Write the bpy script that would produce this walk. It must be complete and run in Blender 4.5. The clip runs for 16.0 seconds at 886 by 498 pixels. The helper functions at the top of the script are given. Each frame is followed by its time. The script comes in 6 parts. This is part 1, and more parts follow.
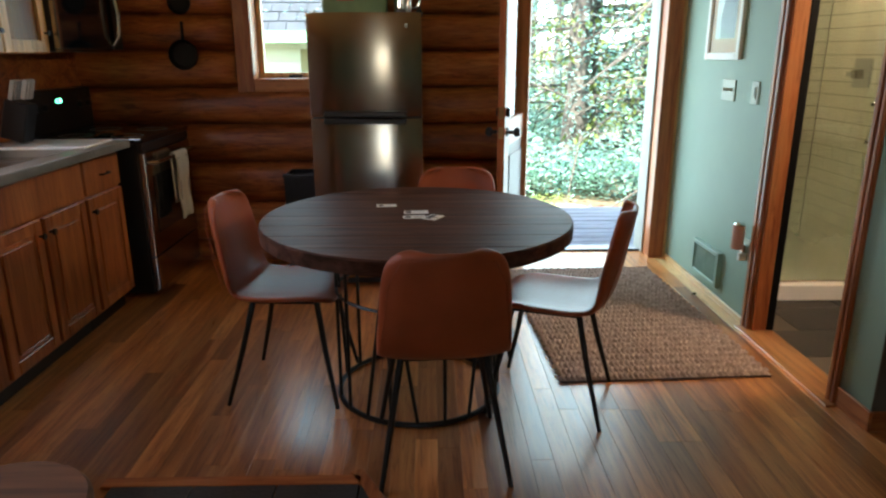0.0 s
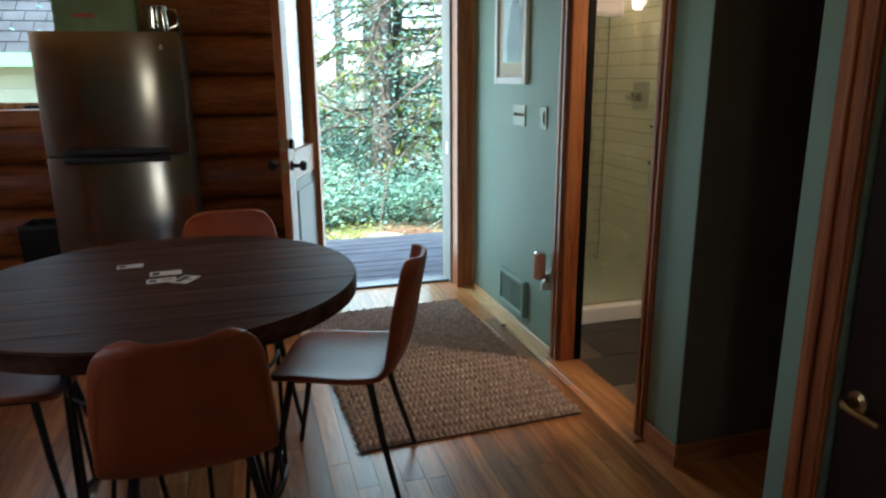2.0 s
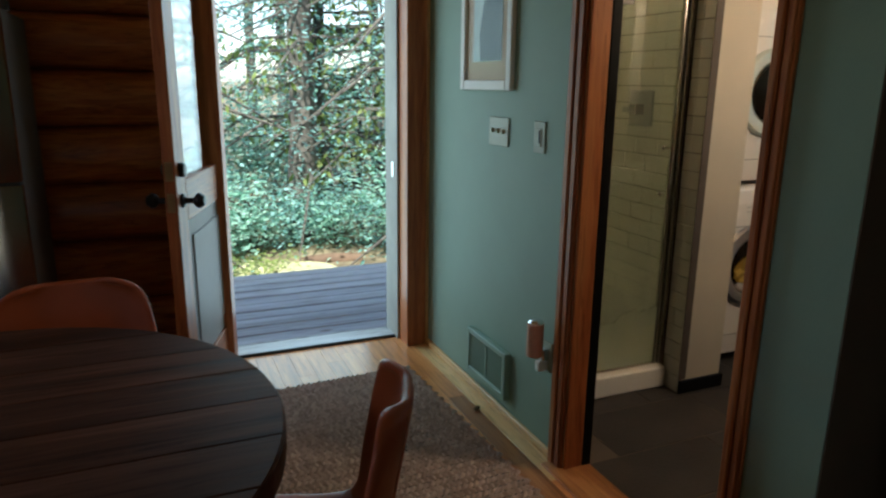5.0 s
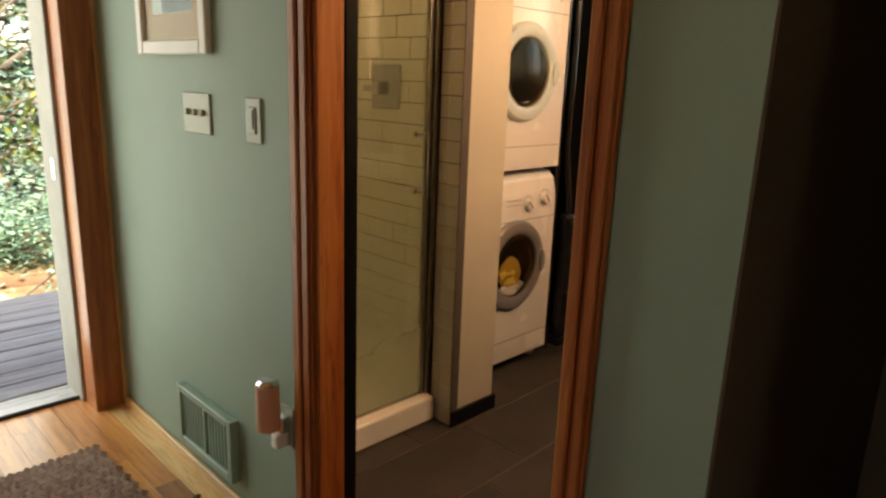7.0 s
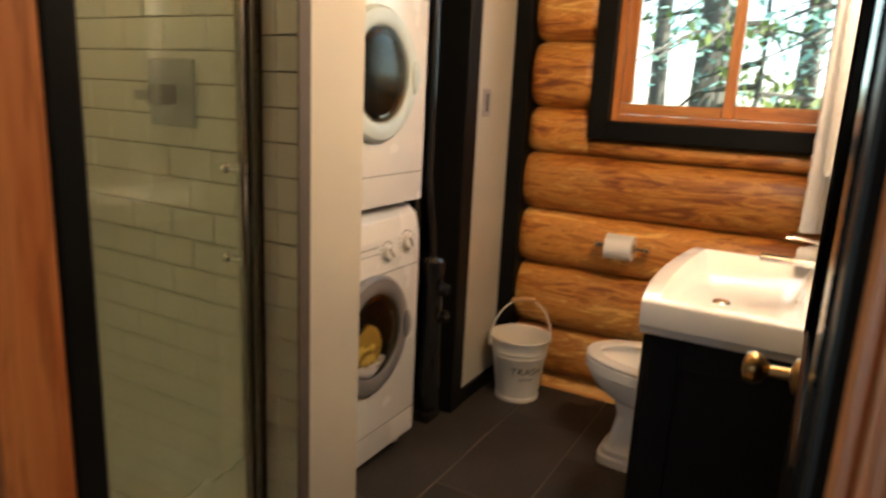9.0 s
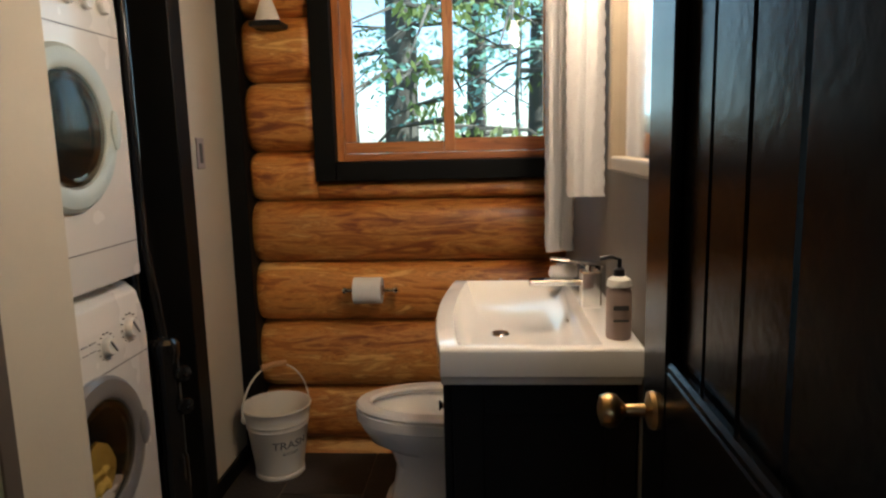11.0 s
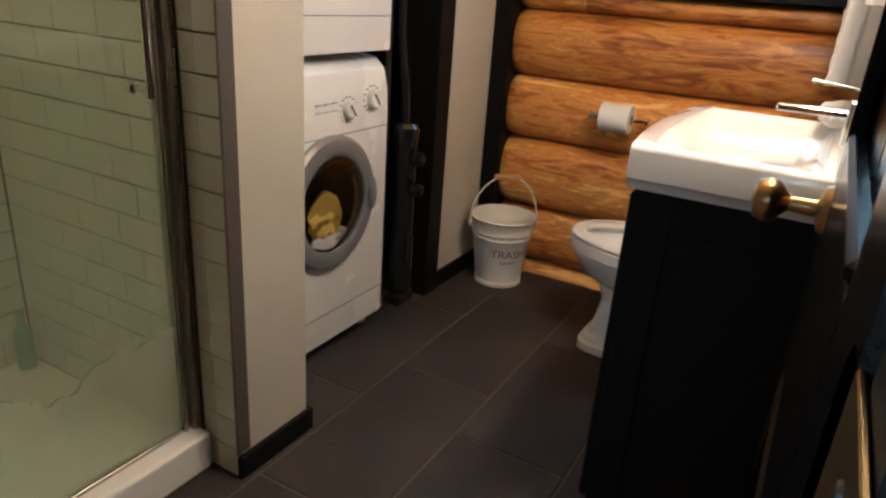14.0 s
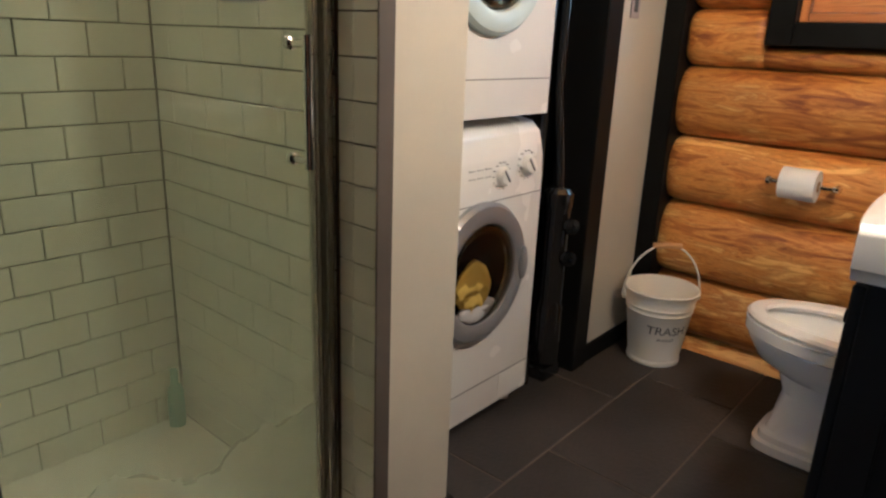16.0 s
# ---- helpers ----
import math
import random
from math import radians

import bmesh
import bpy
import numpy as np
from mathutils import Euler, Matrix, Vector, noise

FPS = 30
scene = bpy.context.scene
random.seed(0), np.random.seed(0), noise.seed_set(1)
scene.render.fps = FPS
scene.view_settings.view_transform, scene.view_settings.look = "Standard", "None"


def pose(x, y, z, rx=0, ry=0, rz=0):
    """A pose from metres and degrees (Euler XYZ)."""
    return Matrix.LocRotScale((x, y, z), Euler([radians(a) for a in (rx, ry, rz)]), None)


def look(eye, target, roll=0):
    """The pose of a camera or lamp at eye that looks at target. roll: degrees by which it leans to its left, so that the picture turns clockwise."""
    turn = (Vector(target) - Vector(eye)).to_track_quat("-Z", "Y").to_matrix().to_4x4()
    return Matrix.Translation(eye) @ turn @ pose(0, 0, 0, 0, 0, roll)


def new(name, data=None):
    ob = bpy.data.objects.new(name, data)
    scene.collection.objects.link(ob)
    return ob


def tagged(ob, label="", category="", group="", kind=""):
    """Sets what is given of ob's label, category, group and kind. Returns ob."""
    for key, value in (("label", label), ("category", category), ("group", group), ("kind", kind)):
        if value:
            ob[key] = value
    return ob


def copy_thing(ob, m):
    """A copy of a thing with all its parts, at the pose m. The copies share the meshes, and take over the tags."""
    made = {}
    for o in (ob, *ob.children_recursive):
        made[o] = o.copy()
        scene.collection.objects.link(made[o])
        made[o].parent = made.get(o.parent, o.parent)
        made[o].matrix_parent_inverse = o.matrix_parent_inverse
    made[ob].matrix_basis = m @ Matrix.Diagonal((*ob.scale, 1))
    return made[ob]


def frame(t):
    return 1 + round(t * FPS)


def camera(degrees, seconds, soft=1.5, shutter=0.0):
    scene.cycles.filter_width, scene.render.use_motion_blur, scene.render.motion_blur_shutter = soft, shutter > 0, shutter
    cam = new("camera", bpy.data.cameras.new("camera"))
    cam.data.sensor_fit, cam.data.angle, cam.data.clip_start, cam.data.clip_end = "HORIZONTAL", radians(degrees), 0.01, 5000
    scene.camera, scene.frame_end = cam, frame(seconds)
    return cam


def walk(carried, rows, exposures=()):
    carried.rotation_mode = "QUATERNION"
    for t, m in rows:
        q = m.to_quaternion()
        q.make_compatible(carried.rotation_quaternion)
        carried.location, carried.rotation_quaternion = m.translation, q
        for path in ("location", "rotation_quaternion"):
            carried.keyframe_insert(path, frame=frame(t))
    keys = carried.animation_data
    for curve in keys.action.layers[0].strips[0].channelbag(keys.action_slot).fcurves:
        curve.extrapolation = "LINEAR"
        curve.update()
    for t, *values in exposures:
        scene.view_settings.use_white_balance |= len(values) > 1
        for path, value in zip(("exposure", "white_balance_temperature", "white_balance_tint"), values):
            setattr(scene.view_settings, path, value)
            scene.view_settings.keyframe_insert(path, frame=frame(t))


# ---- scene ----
cam = camera(66.8, 16.0, soft=2.3, shutter=0.4)
# seconds, eye, target, roll in degrees
PATH = [
    (0, (0.005, 0.023, 1.387), (0.041, 1.945, 0.834), -0.1),
    (0.5, (0.017, 0.032, 1.387), (0.153, 1.951, 0.838), -0.1),
    (1, (0.065, 0.092, 1.383), (0.316, 1.999, 0.837), -1.0),
    (1.5, (0.158, 0.238, 1.389), (0.56, 2.122, 0.851), -1.4),
    (2, (0.243, 0.383, 1.399), (0.778, 2.246, 0.905), -0.4),
    (2.5, (0.261, 0.509, 1.399), (0.825, 2.368, 0.923), 0.0),
    (3, (0.278, 0.708, 1.408), (0.888, 2.556, 0.944), 0.3),
    (5.5, (0.429, 1.525, 1.365), (1.33, 3.245, 0.884), 1.0),
    (6, (0.523, 1.665, 1.344), (1.656, 3.245, 0.877), 0.5),
    (6.5, (0.686, 1.84, 1.34), (1.974, 3.292, 0.856), 1.4),
    (7, (0.788, 1.958, 1.317), (2.168, 3.321, 0.83), 2.1),
    (7.5, (0.897, 2.112, 1.313), (2.35, 3.377, 0.777), 3.2),
    (8, (0.994, 2.258, 1.314), (2.525, 3.432, 0.783), 2.0),
    (8.5, (1.194, 2.415, 1.301), (2.778, 3.522, 0.788), 2.5),
    (9, (1.353, 2.57, 1.309), (3.06, 3.514, 0.865), 2.8),
    (9.5, (1.469, 2.704, 1.325), (3.36, 3.26, 0.985), 2.5),
    (12, (1.504, 2.772, 1.279), (3.469, 2.828, 0.913), -0.2),
    (12.5, (1.488, 2.72, 1.255), (3.427, 2.813, 0.774), 2.1),
    (13, (1.527, 2.627, 1.215), (3.381, 3.118, 0.648), 2.8),
    (13.5, (1.557, 2.586, 1.166), (3.297, 3.354, 0.546), 4.5),
    (14, (1.591, 2.58, 1.138), (3.23, 3.47, 0.416), 4.2),
    (14.5, (1.599, 2.578, 1.138), (3.218, 3.498, 0.407), 4.0),
    (15, (1.637, 2.615, 1.137), (3.223, 3.623, 0.452), 4.0),
    (15.5, (1.677, 2.687, 1.128), (3.172, 3.855, 0.494), 2.4),
    (16, (1.676, 2.708, 1.143), (3.126, 3.951, 0.548), 2.3),
]
walk(cam, [(t, look(eye, target, roll)) for t, eye, target, roll in PATH],
     exposures=[(0, 2.95, 6400, 12), (1.5, 2.35, 6150, 11), (3, 2.0, 5850, 10), (5.5, 1.45, 6200, 10), (6, 1.6, 6500, 12), (7, 2.28, 9400, 26), (8.4, 2.6, 10200, 26), (9, 2.42, 6700, 14), (10.5, 2.0, 5700, 10), (12, 1.05, 5700, 10), (12.5, 1.15, 5650, 10), (14.5, 2.8, 5350, 10), (16, 2.7, 5300, 10)])

# ---- light ----
world = bpy.data.worlds.new("sky")
scene.world = world
world.use_nodes = True
sky = world.node_tree.nodes.new("ShaderNodeTexSky")
sky.sky_type, sky.sun_disc = "NISHITA", False
sky.sun_elevation, sky.sun_rotation = radians(52), radians(205)
world.node_tree.links.new(sky.outputs[0], world.node_tree.nodes["Background"].inputs[0])
world.node_tree.nodes["Background"].inputs[1].default_value = 0.15

sun = new("sun", bpy.data.lights.new("sun", "SUN"))
sun.data.energy, sun.data.angle, sun.data.color = 5.0, radians(0.6), (1.0, 0.97, 0.92)
sun.matrix_world = look((-5, -9, 13), (0, 0, 0))


def sky_light(name, eye, target, width, height, watts, color):
    """The sky's light in a window's opening."""
    lamp = new(name, bpy.data.lights.new(name, "AREA"))
    lamp.data.shape, lamp.data.size, lamp.data.size_y = "RECTANGLE", width, height
    lamp.data.energy, lamp.data.color = watts, color
    lamp.matrix_world = look(eye, target)
    return lamp


DAY = (0.66, 0.92, 1.0)
sky_light("door_daylight", (1.06, 5.05, 1.05), (1.06, 0, 0.7), 0.85, 1.9, 4.3, DAY)
sky_light("kitchen_window_daylight", (-0.85, 5.0, 1.6), (-0.85, 0, 1.0), 0.6, 0.75, 1.6, DAY)
sky_light("sink_window_daylight", (-2.42, 2.2, 1.78), (0, 2.2, 0.0), 1.2, 0.7, 1.35, (1.0, 0.90, 0.74))
sky_light("bath_window_daylight", (4.42, 2.98, 1.75), (0, 3.0, 1.0), 0.75, 0.7, 1.1, DAY)
sky_light("living_window_daylight", (-0.45, -2.98, 1.5), (-0.45, 3, 0.8), 0.45, 1.1, 0.15, (1.0, 0.84, 0.60))


def bulb(name, place, watts, radius, color):
    lamp = new(name, bpy.data.lights.new(name, "POINT"))
    lamp.data.energy, lamp.data.shadow_soft_size, lamp.data.color = watts, radius, color
    lamp.location = place
    return lamp


WARM = (1.0, 0.76, 0.50)
bulb("vanity_bulb", (2.72, 2.57, 1.91), 4.2, 0.04, WARM)
bulb("vanity_bulb", (3.02, 2.57, 1.91), 4.2, 0.04, WARM)
bulb("shower_bulb", (2.16, 4.08, 2.36), 1.15, 0.06, WARM)

# ---- materials ----
def shader(name, rough=0.6, metal=0.0):
    m = bpy.data.materials.new(name)
    m.use_nodes = True
    b = m.node_tree.nodes["Principled BSDF"]
    b.inputs["Roughness"].default_value, b.inputs["Metallic"].default_value = rough, metal
    return m, m.node_tree.nodes, m.node_tree.links, b


def coords(nodes, links, scale=(1, 1, 1)):
    c = nodes.new("ShaderNodeTexCoord")
    m = nodes.new("ShaderNodeMapping")
    m.inputs["Scale"].default_value = scale
    links.new(c.outputs["Object"], m.inputs["Vector"])
    return m


def noise_at(nodes, links, vec, scale, detail=4, rough=0.55, warp=0.0):
    n = nodes.new("ShaderNodeTexNoise")
    n.inputs["Scale"].default_value, n.inputs["Detail"].default_value = scale, detail
    n.inputs["Roughness"].default_value, n.inputs["Distortion"].default_value = rough, warp
    links.new(vec.outputs[0], n.inputs["Vector"])
    return n


def ramp(nodes, links, source, stops):
    r = nodes.new("ShaderNodeValToRGB")
    while len(r.color_ramp.elements) < len(stops):
        r.color_ramp.elements.new(0.5)
    for e, (at, c) in zip(r.color_ramp.elements, stops):
        e.position, e.color = at, (*c, 1)
    links.new(source, r.inputs[0])
    return r


def mix(nodes, links, a, b, fac, mode="MIX"):
    m = nodes.new("ShaderNodeMix")
    m.data_type, m.blend_type = "RGBA", mode
    for sock, val in ((m.inputs[6], a), (m.inputs[7], b), (m.inputs[0], fac)):
        if isinstance(val, (int, float)):
            sock.default_value = val
        elif isinstance(val, tuple):
            sock.default_value = (*val, 1)
        else:
            links.new(val, sock)
    return m.outputs[2]


def relief(nodes, links, b, height, strength, depth=0.01):
    n = nodes.new("ShaderNodeBump")
    n.inputs["Strength"].default_value, n.inputs["Distance"].default_value = strength, depth
    links.new(height, n.inputs["Height"])
    links.new(n.outputs[0], b.inputs["Normal"])


def plain(name, color, rough=0.5, metal=0.0, vary=0.12, grain=40.0, bump=0.05, coat=0.0):
    """Paint, plastic, metal, ceramic: faint clouding and grain."""
    m, n, l, b = shader(name, rough, metal)
    v = coords(n, l)
    big, small = noise_at(n, l, v, 3.0, 3), noise_at(n, l, v, grain, 3)
    dark = tuple(c * (1 - vary) for c in color)
    light = tuple(min(1, c * (1 + vary)) for c in color)
    r = ramp(n, l, big.outputs[0], [(0.3, dark), (0.7, light)])
    g = mix(n, l, r.outputs[0], small.outputs[0], vary * 0.4, "OVERLAY")
    l.new(g, b.inputs["Base Color"])
    rr = n.new("ShaderNodeMapRange")
    rr.inputs[3].default_value, rr.inputs[4].default_value = max(0.02, rough - 0.08), min(1, rough + 0.1)
    l.new(big.outputs[0], rr.inputs[0])
    l.new(rr.outputs[0], b.inputs["Roughness"])
    b.inputs["Coat Weight"].default_value = coat
    if bump:
        relief(n, l, b, small.outputs[0], bump, 0.004)
    return m


def wood(name, stops, axis, rough=0.5, grain=1.0, knots=True, bump=0.25, coat=0.0, spread=0.35, stretch=16.0, figure=0.55, gloss=0.5):
    """Timber with its grain along axis 0, 1 or 2; each piece a little different."""
    m, n, l, b = shader(name, rough)
    sc = [26.0 * grain] * 3
    sc[axis] = 26.0 * grain / stretch
    v = coords(n, l, tuple(sc))
    info = n.new("ShaderNodeObjectInfo")
    shift = n.new("ShaderNodeVectorMath")
    shift.operation = "MULTIPLY_ADD"
    comb = n.new("ShaderNodeCombineXYZ")
    for i in range(3):
        l.new(info.outputs["Random"], comb.inputs[i])
    shift.inputs[1].default_value = (37, 53, 71)
    l.new(comb.outputs[0], shift.inputs[0])
    l.new(v.outputs[0], shift.inputs[2])
    fine = noise_at(n, l, shift, 1.0, 6, 0.6, 0.6 if stretch > 9 else 1.6)
    broad = noise_at(n, l, shift, 0.17, 3, 0.5, 1.2)
    both = mix(n, l, fine.outputs[0], broad.outputs[0], 0.45)
    r = ramp(n, l, both, [(0.5 + (at - 0.5) * 0.38, c) for at, c in stops])
    tone = n.new("ShaderNodeMapRange")
    tone.inputs[3].default_value, tone.inputs[4].default_value = 1 - spread, 1 + spread * 0.6
    l.new(info.outputs["Random"], tone.inputs[0])
    toned = mix(n, l, r.outputs[0], tone.outputs[0], 1.0, "MULTIPLY")
    streak = noise_at(n, l, shift, 2.3, 3, 0.6, 1.5)
    sr = ramp(n, l, streak.outputs[0], [(0.36, (0.45, 0.38, 0.34)), (0.47, (1, 1, 1))])
    toned = mix(n, l, toned, sr.outputs[0], figure, "MULTIPLY")
    out = toned
    if knots:
        vk = coords(n, l)
        ks = [3.2, 3.2, 3.2]
        ks[axis] = 1.5
        vk.inputs["Scale"].default_value = ks
        vor = n.new("ShaderNodeTexVoronoi")
        vor.inputs["Scale"].default_value = 1.0
        l.new(vk.outputs[0], vor.inputs["Vector"])
        kr = ramp(n, l, vor.outputs["Distance"], [(0.03, (0.25, 0.12, 0.05)), (0.085, (1, 1, 1))])
        out = mix(n, l, toned, kr.outputs[0], 0.8, "MULTIPLY")
    l.new(out, b.inputs["Base Color"])
    rr = n.new("ShaderNodeMapRange")
    rr.inputs[3].default_value, rr.inputs[4].default_value = rough - 0.1, rough + 0.15
    l.new(fine.outputs[0], rr.inputs[0])
    l.new(rr.outputs[0], b.inputs["Roughness"])
    b.inputs["Coat Weight"].default_value, b.inputs["Coat Roughness"].default_value = coat, 0.25
    b.inputs["Specular IOR Level"].default_value = gloss
    relief(n, l, b, fine.outputs[0], bump, 0.004)
    return m


LOG = [(0.2, (0.20, 0.045, 0.012)), (0.5, (0.42, 0.12, 0.03)), (0.8, (0.56, 0.20, 0.055))]
log_x = wood("varnished_log_along_x", LOG, 0, 0.45, 0.8, True, 0.5, 0.15, 0.22, 8.0, 0.7, 0.35)
BATHLOG = [(0.22, (0.26, 0.075, 0.014)), (0.40, (0.50, 0.18, 0.03)), (0.52, (0.67, 0.30, 0.062)), (0.62, (0.52, 0.205, 0.038)), (0.80, (0.85, 0.50, 0.15))]
log_y = wood("varnished_log_along_y", BATHLOG, 1, 0.42, 0.95, True, 0.7, 0.15, 0.22, 6.0, 0.38)
OAK = [(0.2, (0.29, 0.095, 0.026)), (0.5, (0.50, 0.19, 0.054)), (0.8, (0.67, 0.30, 0.098))]
oak_floor = wood("oak_strip_floor", OAK, 1, 0.30, 1.0, False, 0.12, 0.32, 0.42)
FIR = [(0.25, (0.27, 0.075, 0.022)), (0.5, (0.40, 0.125, 0.038)), (0.75, (0.50, 0.19, 0.062))]
fir_trim = wood("red_fir_trim", FIR, 2, 0.4, 1.0, False, 0.15, 0.1, 0.1, 16.0, 0.55, 0.3)
fir_y = wood("red_fir_trim_level", FIR, 1, 0.4, 1.0, False, 0.15, 0.1, 0.1, 16.0, 0.55, 0.3)
fir_x = wood("red_fir_trim_across", FIR, 0, 0.4, 1.0, False, 0.15, 0.1, 0.1, 16.0, 0.55, 0.3)
PINE = [(0.25, (0.50, 0.27, 0.09)), (0.5, (0.66, 0.40, 0.15)), (0.75, (0.76, 0.50, 0.22))]
pine_z = wood("yellow_pine_upright", PINE, 2, 0.4, 1.0, True, 0.15, 0.2, 0.1)
pine_y = wood("yellow_pine_level", PINE, 1, 0.35, 0.8, True, 0.15, 0.2, 0.15)
CAB = [(0.2, (0.26, 0.07, 0.018)), (0.5, (0.39, 0.115, 0.03)), (0.8, (0.49, 0.17, 0.046))]
cabinet_wood = wood("oak_cabinet", CAB, 2, 0.35, 0.9, False, 0.12, 0.3, 0.15)
TABLE = [(0.2, (0.05, 0.022, 0.014)), (0.5, (0.105, 0.046, 0.03)), (0.8, (0.17, 0.082, 0.056))]
table_wood = wood("dark_weathered_table_wood", TABLE, 0, 0.5, 0.8, False, 0.5, 0.0, 0.2, 16.0, 0.7, 0.1)
DECK = [(0.2, (0.36, 0.35, 0.33)), (0.5, (0.48, 0.475, 0.46)), (0.8, (0.58, 0.575, 0.56))]
deck_wood = wood("weathered_grey_deck", DECK, 0, 0.8, 0.8, True, 0.4, 0.0, 0.15)
STUMP = [(0.25, (0.16, 0.06, 0.025)), (0.5, (0.26, 0.11, 0.045)), (0.75, (0.34, 0.16, 0.075))]
stump_wood = wood("sawn_stump_wood", STUMP, 0, 0.6, 0.5, False, 0.3, 0.0, 0.1)

green_paint = plain("sage_green_wall_paint", (0.235, 0.345, 0.262), 0.6, 0, 0.07, 90, 0.15)
grey_paint = plain("warm_grey_wall_paint", (0.52, 0.48, 0.40), 0.6, 0, 0.05, 90, 0.1)
white_paint = plain("white_paint", (0.78, 0.76, 0.70), 0.5, 0, 0.05)
black_paint = plain("black_satin_paint", (0.007, 0.007, 0.0065), 0.4, 0, 0.2, 60, 0.06)
black_door_paint = plain("black_gloss_door_paint", (0.004, 0.004, 0.004), 0.22, 0, 0.25, 60, 0.12)
slate_vanity = plain("charcoal_vanity_paint", (0.012, 0.0125, 0.0135), 0.5, 0, 0.15, 60, 0.05)
enamel = plain("white_appliance_enamel", (0.80, 0.79, 0.76), 0.25, 0, 0.03, 60, 0.0, 0.3)
ceramic = plain("white_glazed_ceramic", (0.90, 0.89, 0.86), 0.08, 0, 0.02, 60, 0.0, 0.5)
silver_plastic = plain("silver_grey_plastic", (0.30, 0.31, 0.33), 0.3, 0.5, 0.05)
chrome = plain("chrome", (0.75, 0.74, 0.72), 0.1, 1.0, 0.05, 60, 0.0)
brass = plain("aged_brass", (0.45, 0.31, 0.14), 0.28, 1.0, 0.15)
black_metal = plain("black_powder_coated_steel", (0.012, 0.012, 0.012), 0.4, 0.3, 0.2)
black_plastic = plain("black_plastic", (0.01, 0.01, 0.011), 0.3, 0, 0.1)
dark_rubber = plain("dark_rubber", (0.025, 0.025, 0.026), 0.7, 0, 0.1)
slate = plain("charcoal_slate_floor_tile", (0.034, 0.029, 0.026), 0.62, 0, 0.45, 70, 0.8)
grout = plain("brown_grout", (0.13, 0.105, 0.082), 0.9, 0, 0.15, 80, 0.2)
tile_white = plain("white_subway_tile", (0.66, 0.65, 0.58), 0.12, 0, 0.04, 60, 0.0, 0.3)
tile_grout = plain("grey_tile_grout", (0.10, 0.088, 0.075), 0.9, 0, 0.1)
leather = plain("cognac_faux_leather", (0.35, 0.078, 0.026), 0.42, 0, 0.22, 220, 0.25)
ivory = plain("ivory_switch_plastic", (0.27, 0.28, 0.18), 0.4, 0, 0.05)
paper = plain("white_paper", (0.82, 0.81, 0.78), 0.8, 0, 0.03)
cotton = plain("white_cotton_towel", (0.62, 0.60, 0.59), 0.95, 0, 0.05, 160, 0.6)
pail_enamel = plain("cream_enamelled_pail", (0.78, 0.74, 0.65), 0.4, 0, 0.06, 30, 0.05)
pale_wood = plain("pale_turned_wood", (0.60, 0.32, 0.13), 0.5, 0, 0.15)
ink = plain("grey_ink", (0.08, 0.08, 0.08), 0.7, 0, 0.05)
yellow_cloth = plain("yellow_cloth", (0.72, 0.50, 0.10), 0.9, 0, 0.25, 90, 0.4)
counter_stone = plain("grey_speckled_countertop", (0.20, 0.18, 0.155), 0.3, 0, 0.3, 160, 0.02)
iron = plain("seasoned_cast_iron", (0.015, 0.013, 0.012), 0.5, 0.6, 0.3)
black_gloss = plain("black_gloss_pipe_paint", (0.012, 0.012, 0.012), 0.12, 0, 0.1, 60, 0.1, 0.4)
dark_panel = plain("dark_brown_panelling", (0.030, 0.020, 0.014), 0.5, 0, 0.2)
ceiling_board = wood("pine_ceiling_boards", PINE, 1, 0.5, 0.8, True, 0.2, 0.0, 0.2)
bottle_label = plain("dusty_pink_label", (0.42, 0.32, 0.28), 0.5, 0, 0.05)
green_tin = plain("green_printed_tin", (0.16, 0.24, 0.13), 0.4, 0.2, 0.3, 20)
siding = plain("pale_green_siding", (0.66, 0.70, 0.56), 0.8, 0, 0.1)
shingle = plain("grey_roof_shingle", (0.045, 0.052, 0.062), 0.9, 0, 0.35, 24, 0.6)
green_fascia = plain("green_fascia_board", (0.16, 0.36, 0.20), 0.7, 0, 0.15)
soil = plain("forest_floor_soil", (0.16, 0.13, 0.07), 1.0, 0, 0.5, 12, 0.8)
moss = plain("bright_moss", (0.34, 0.33, 0.17), 0.95, 0, 0.4, 60, 0.8)
bark = plain("grey_brown_bark", (0.085, 0.078, 0.06), 0.95, 0, 0.45, 22, 1.0)


def brushed_steel():
    m, n, l, b = shader("brushed_stainless_steel", 0.3, 1.0)
    v = coords(n, l, (1.5, 1.5, 420))
    f = noise_at(n, l, v, 1.0, 4)
    r = ramp(n, l, f.outputs[0], [(0.3, (0.43, 0.38, 0.32)), (0.7, (0.47, 0.42, 0.355))])
    l.new(r.outputs[0], b.inputs["Base Color"])
    rr = n.new("ShaderNodeMapRange")
    rr.inputs[3].default_value, rr.inputs[4].default_value = 0.15, 0.21
    l.new(f.outputs[0], rr.inputs[0])
    l.new(rr.outputs[0], b.inputs["Roughness"])
    b.inputs["Anisotropic"].default_value, b.inputs["Anisotropic Rotation"].default_value = 0.85, 0.25
    return m


def sheen(n, l, much=0.8):
    """Gloss that grows towards grazing views."""
    w = n.new("ShaderNodeLayerWeight")
    w.inputs[0].default_value = 0.5
    p = n.new("ShaderNodeMath")
    p.operation, p.inputs[1].default_value = "POWER", 4.0
    a = n.new("ShaderNodeMath")
    a.operation, a.inputs[1].default_value, a.inputs[2].default_value = "MULTIPLY_ADD", much, 0.056 * much
    l.new(w.outputs["Facing"], p.inputs[0])
    l.new(p.outputs[0], a.inputs[0])
    return a


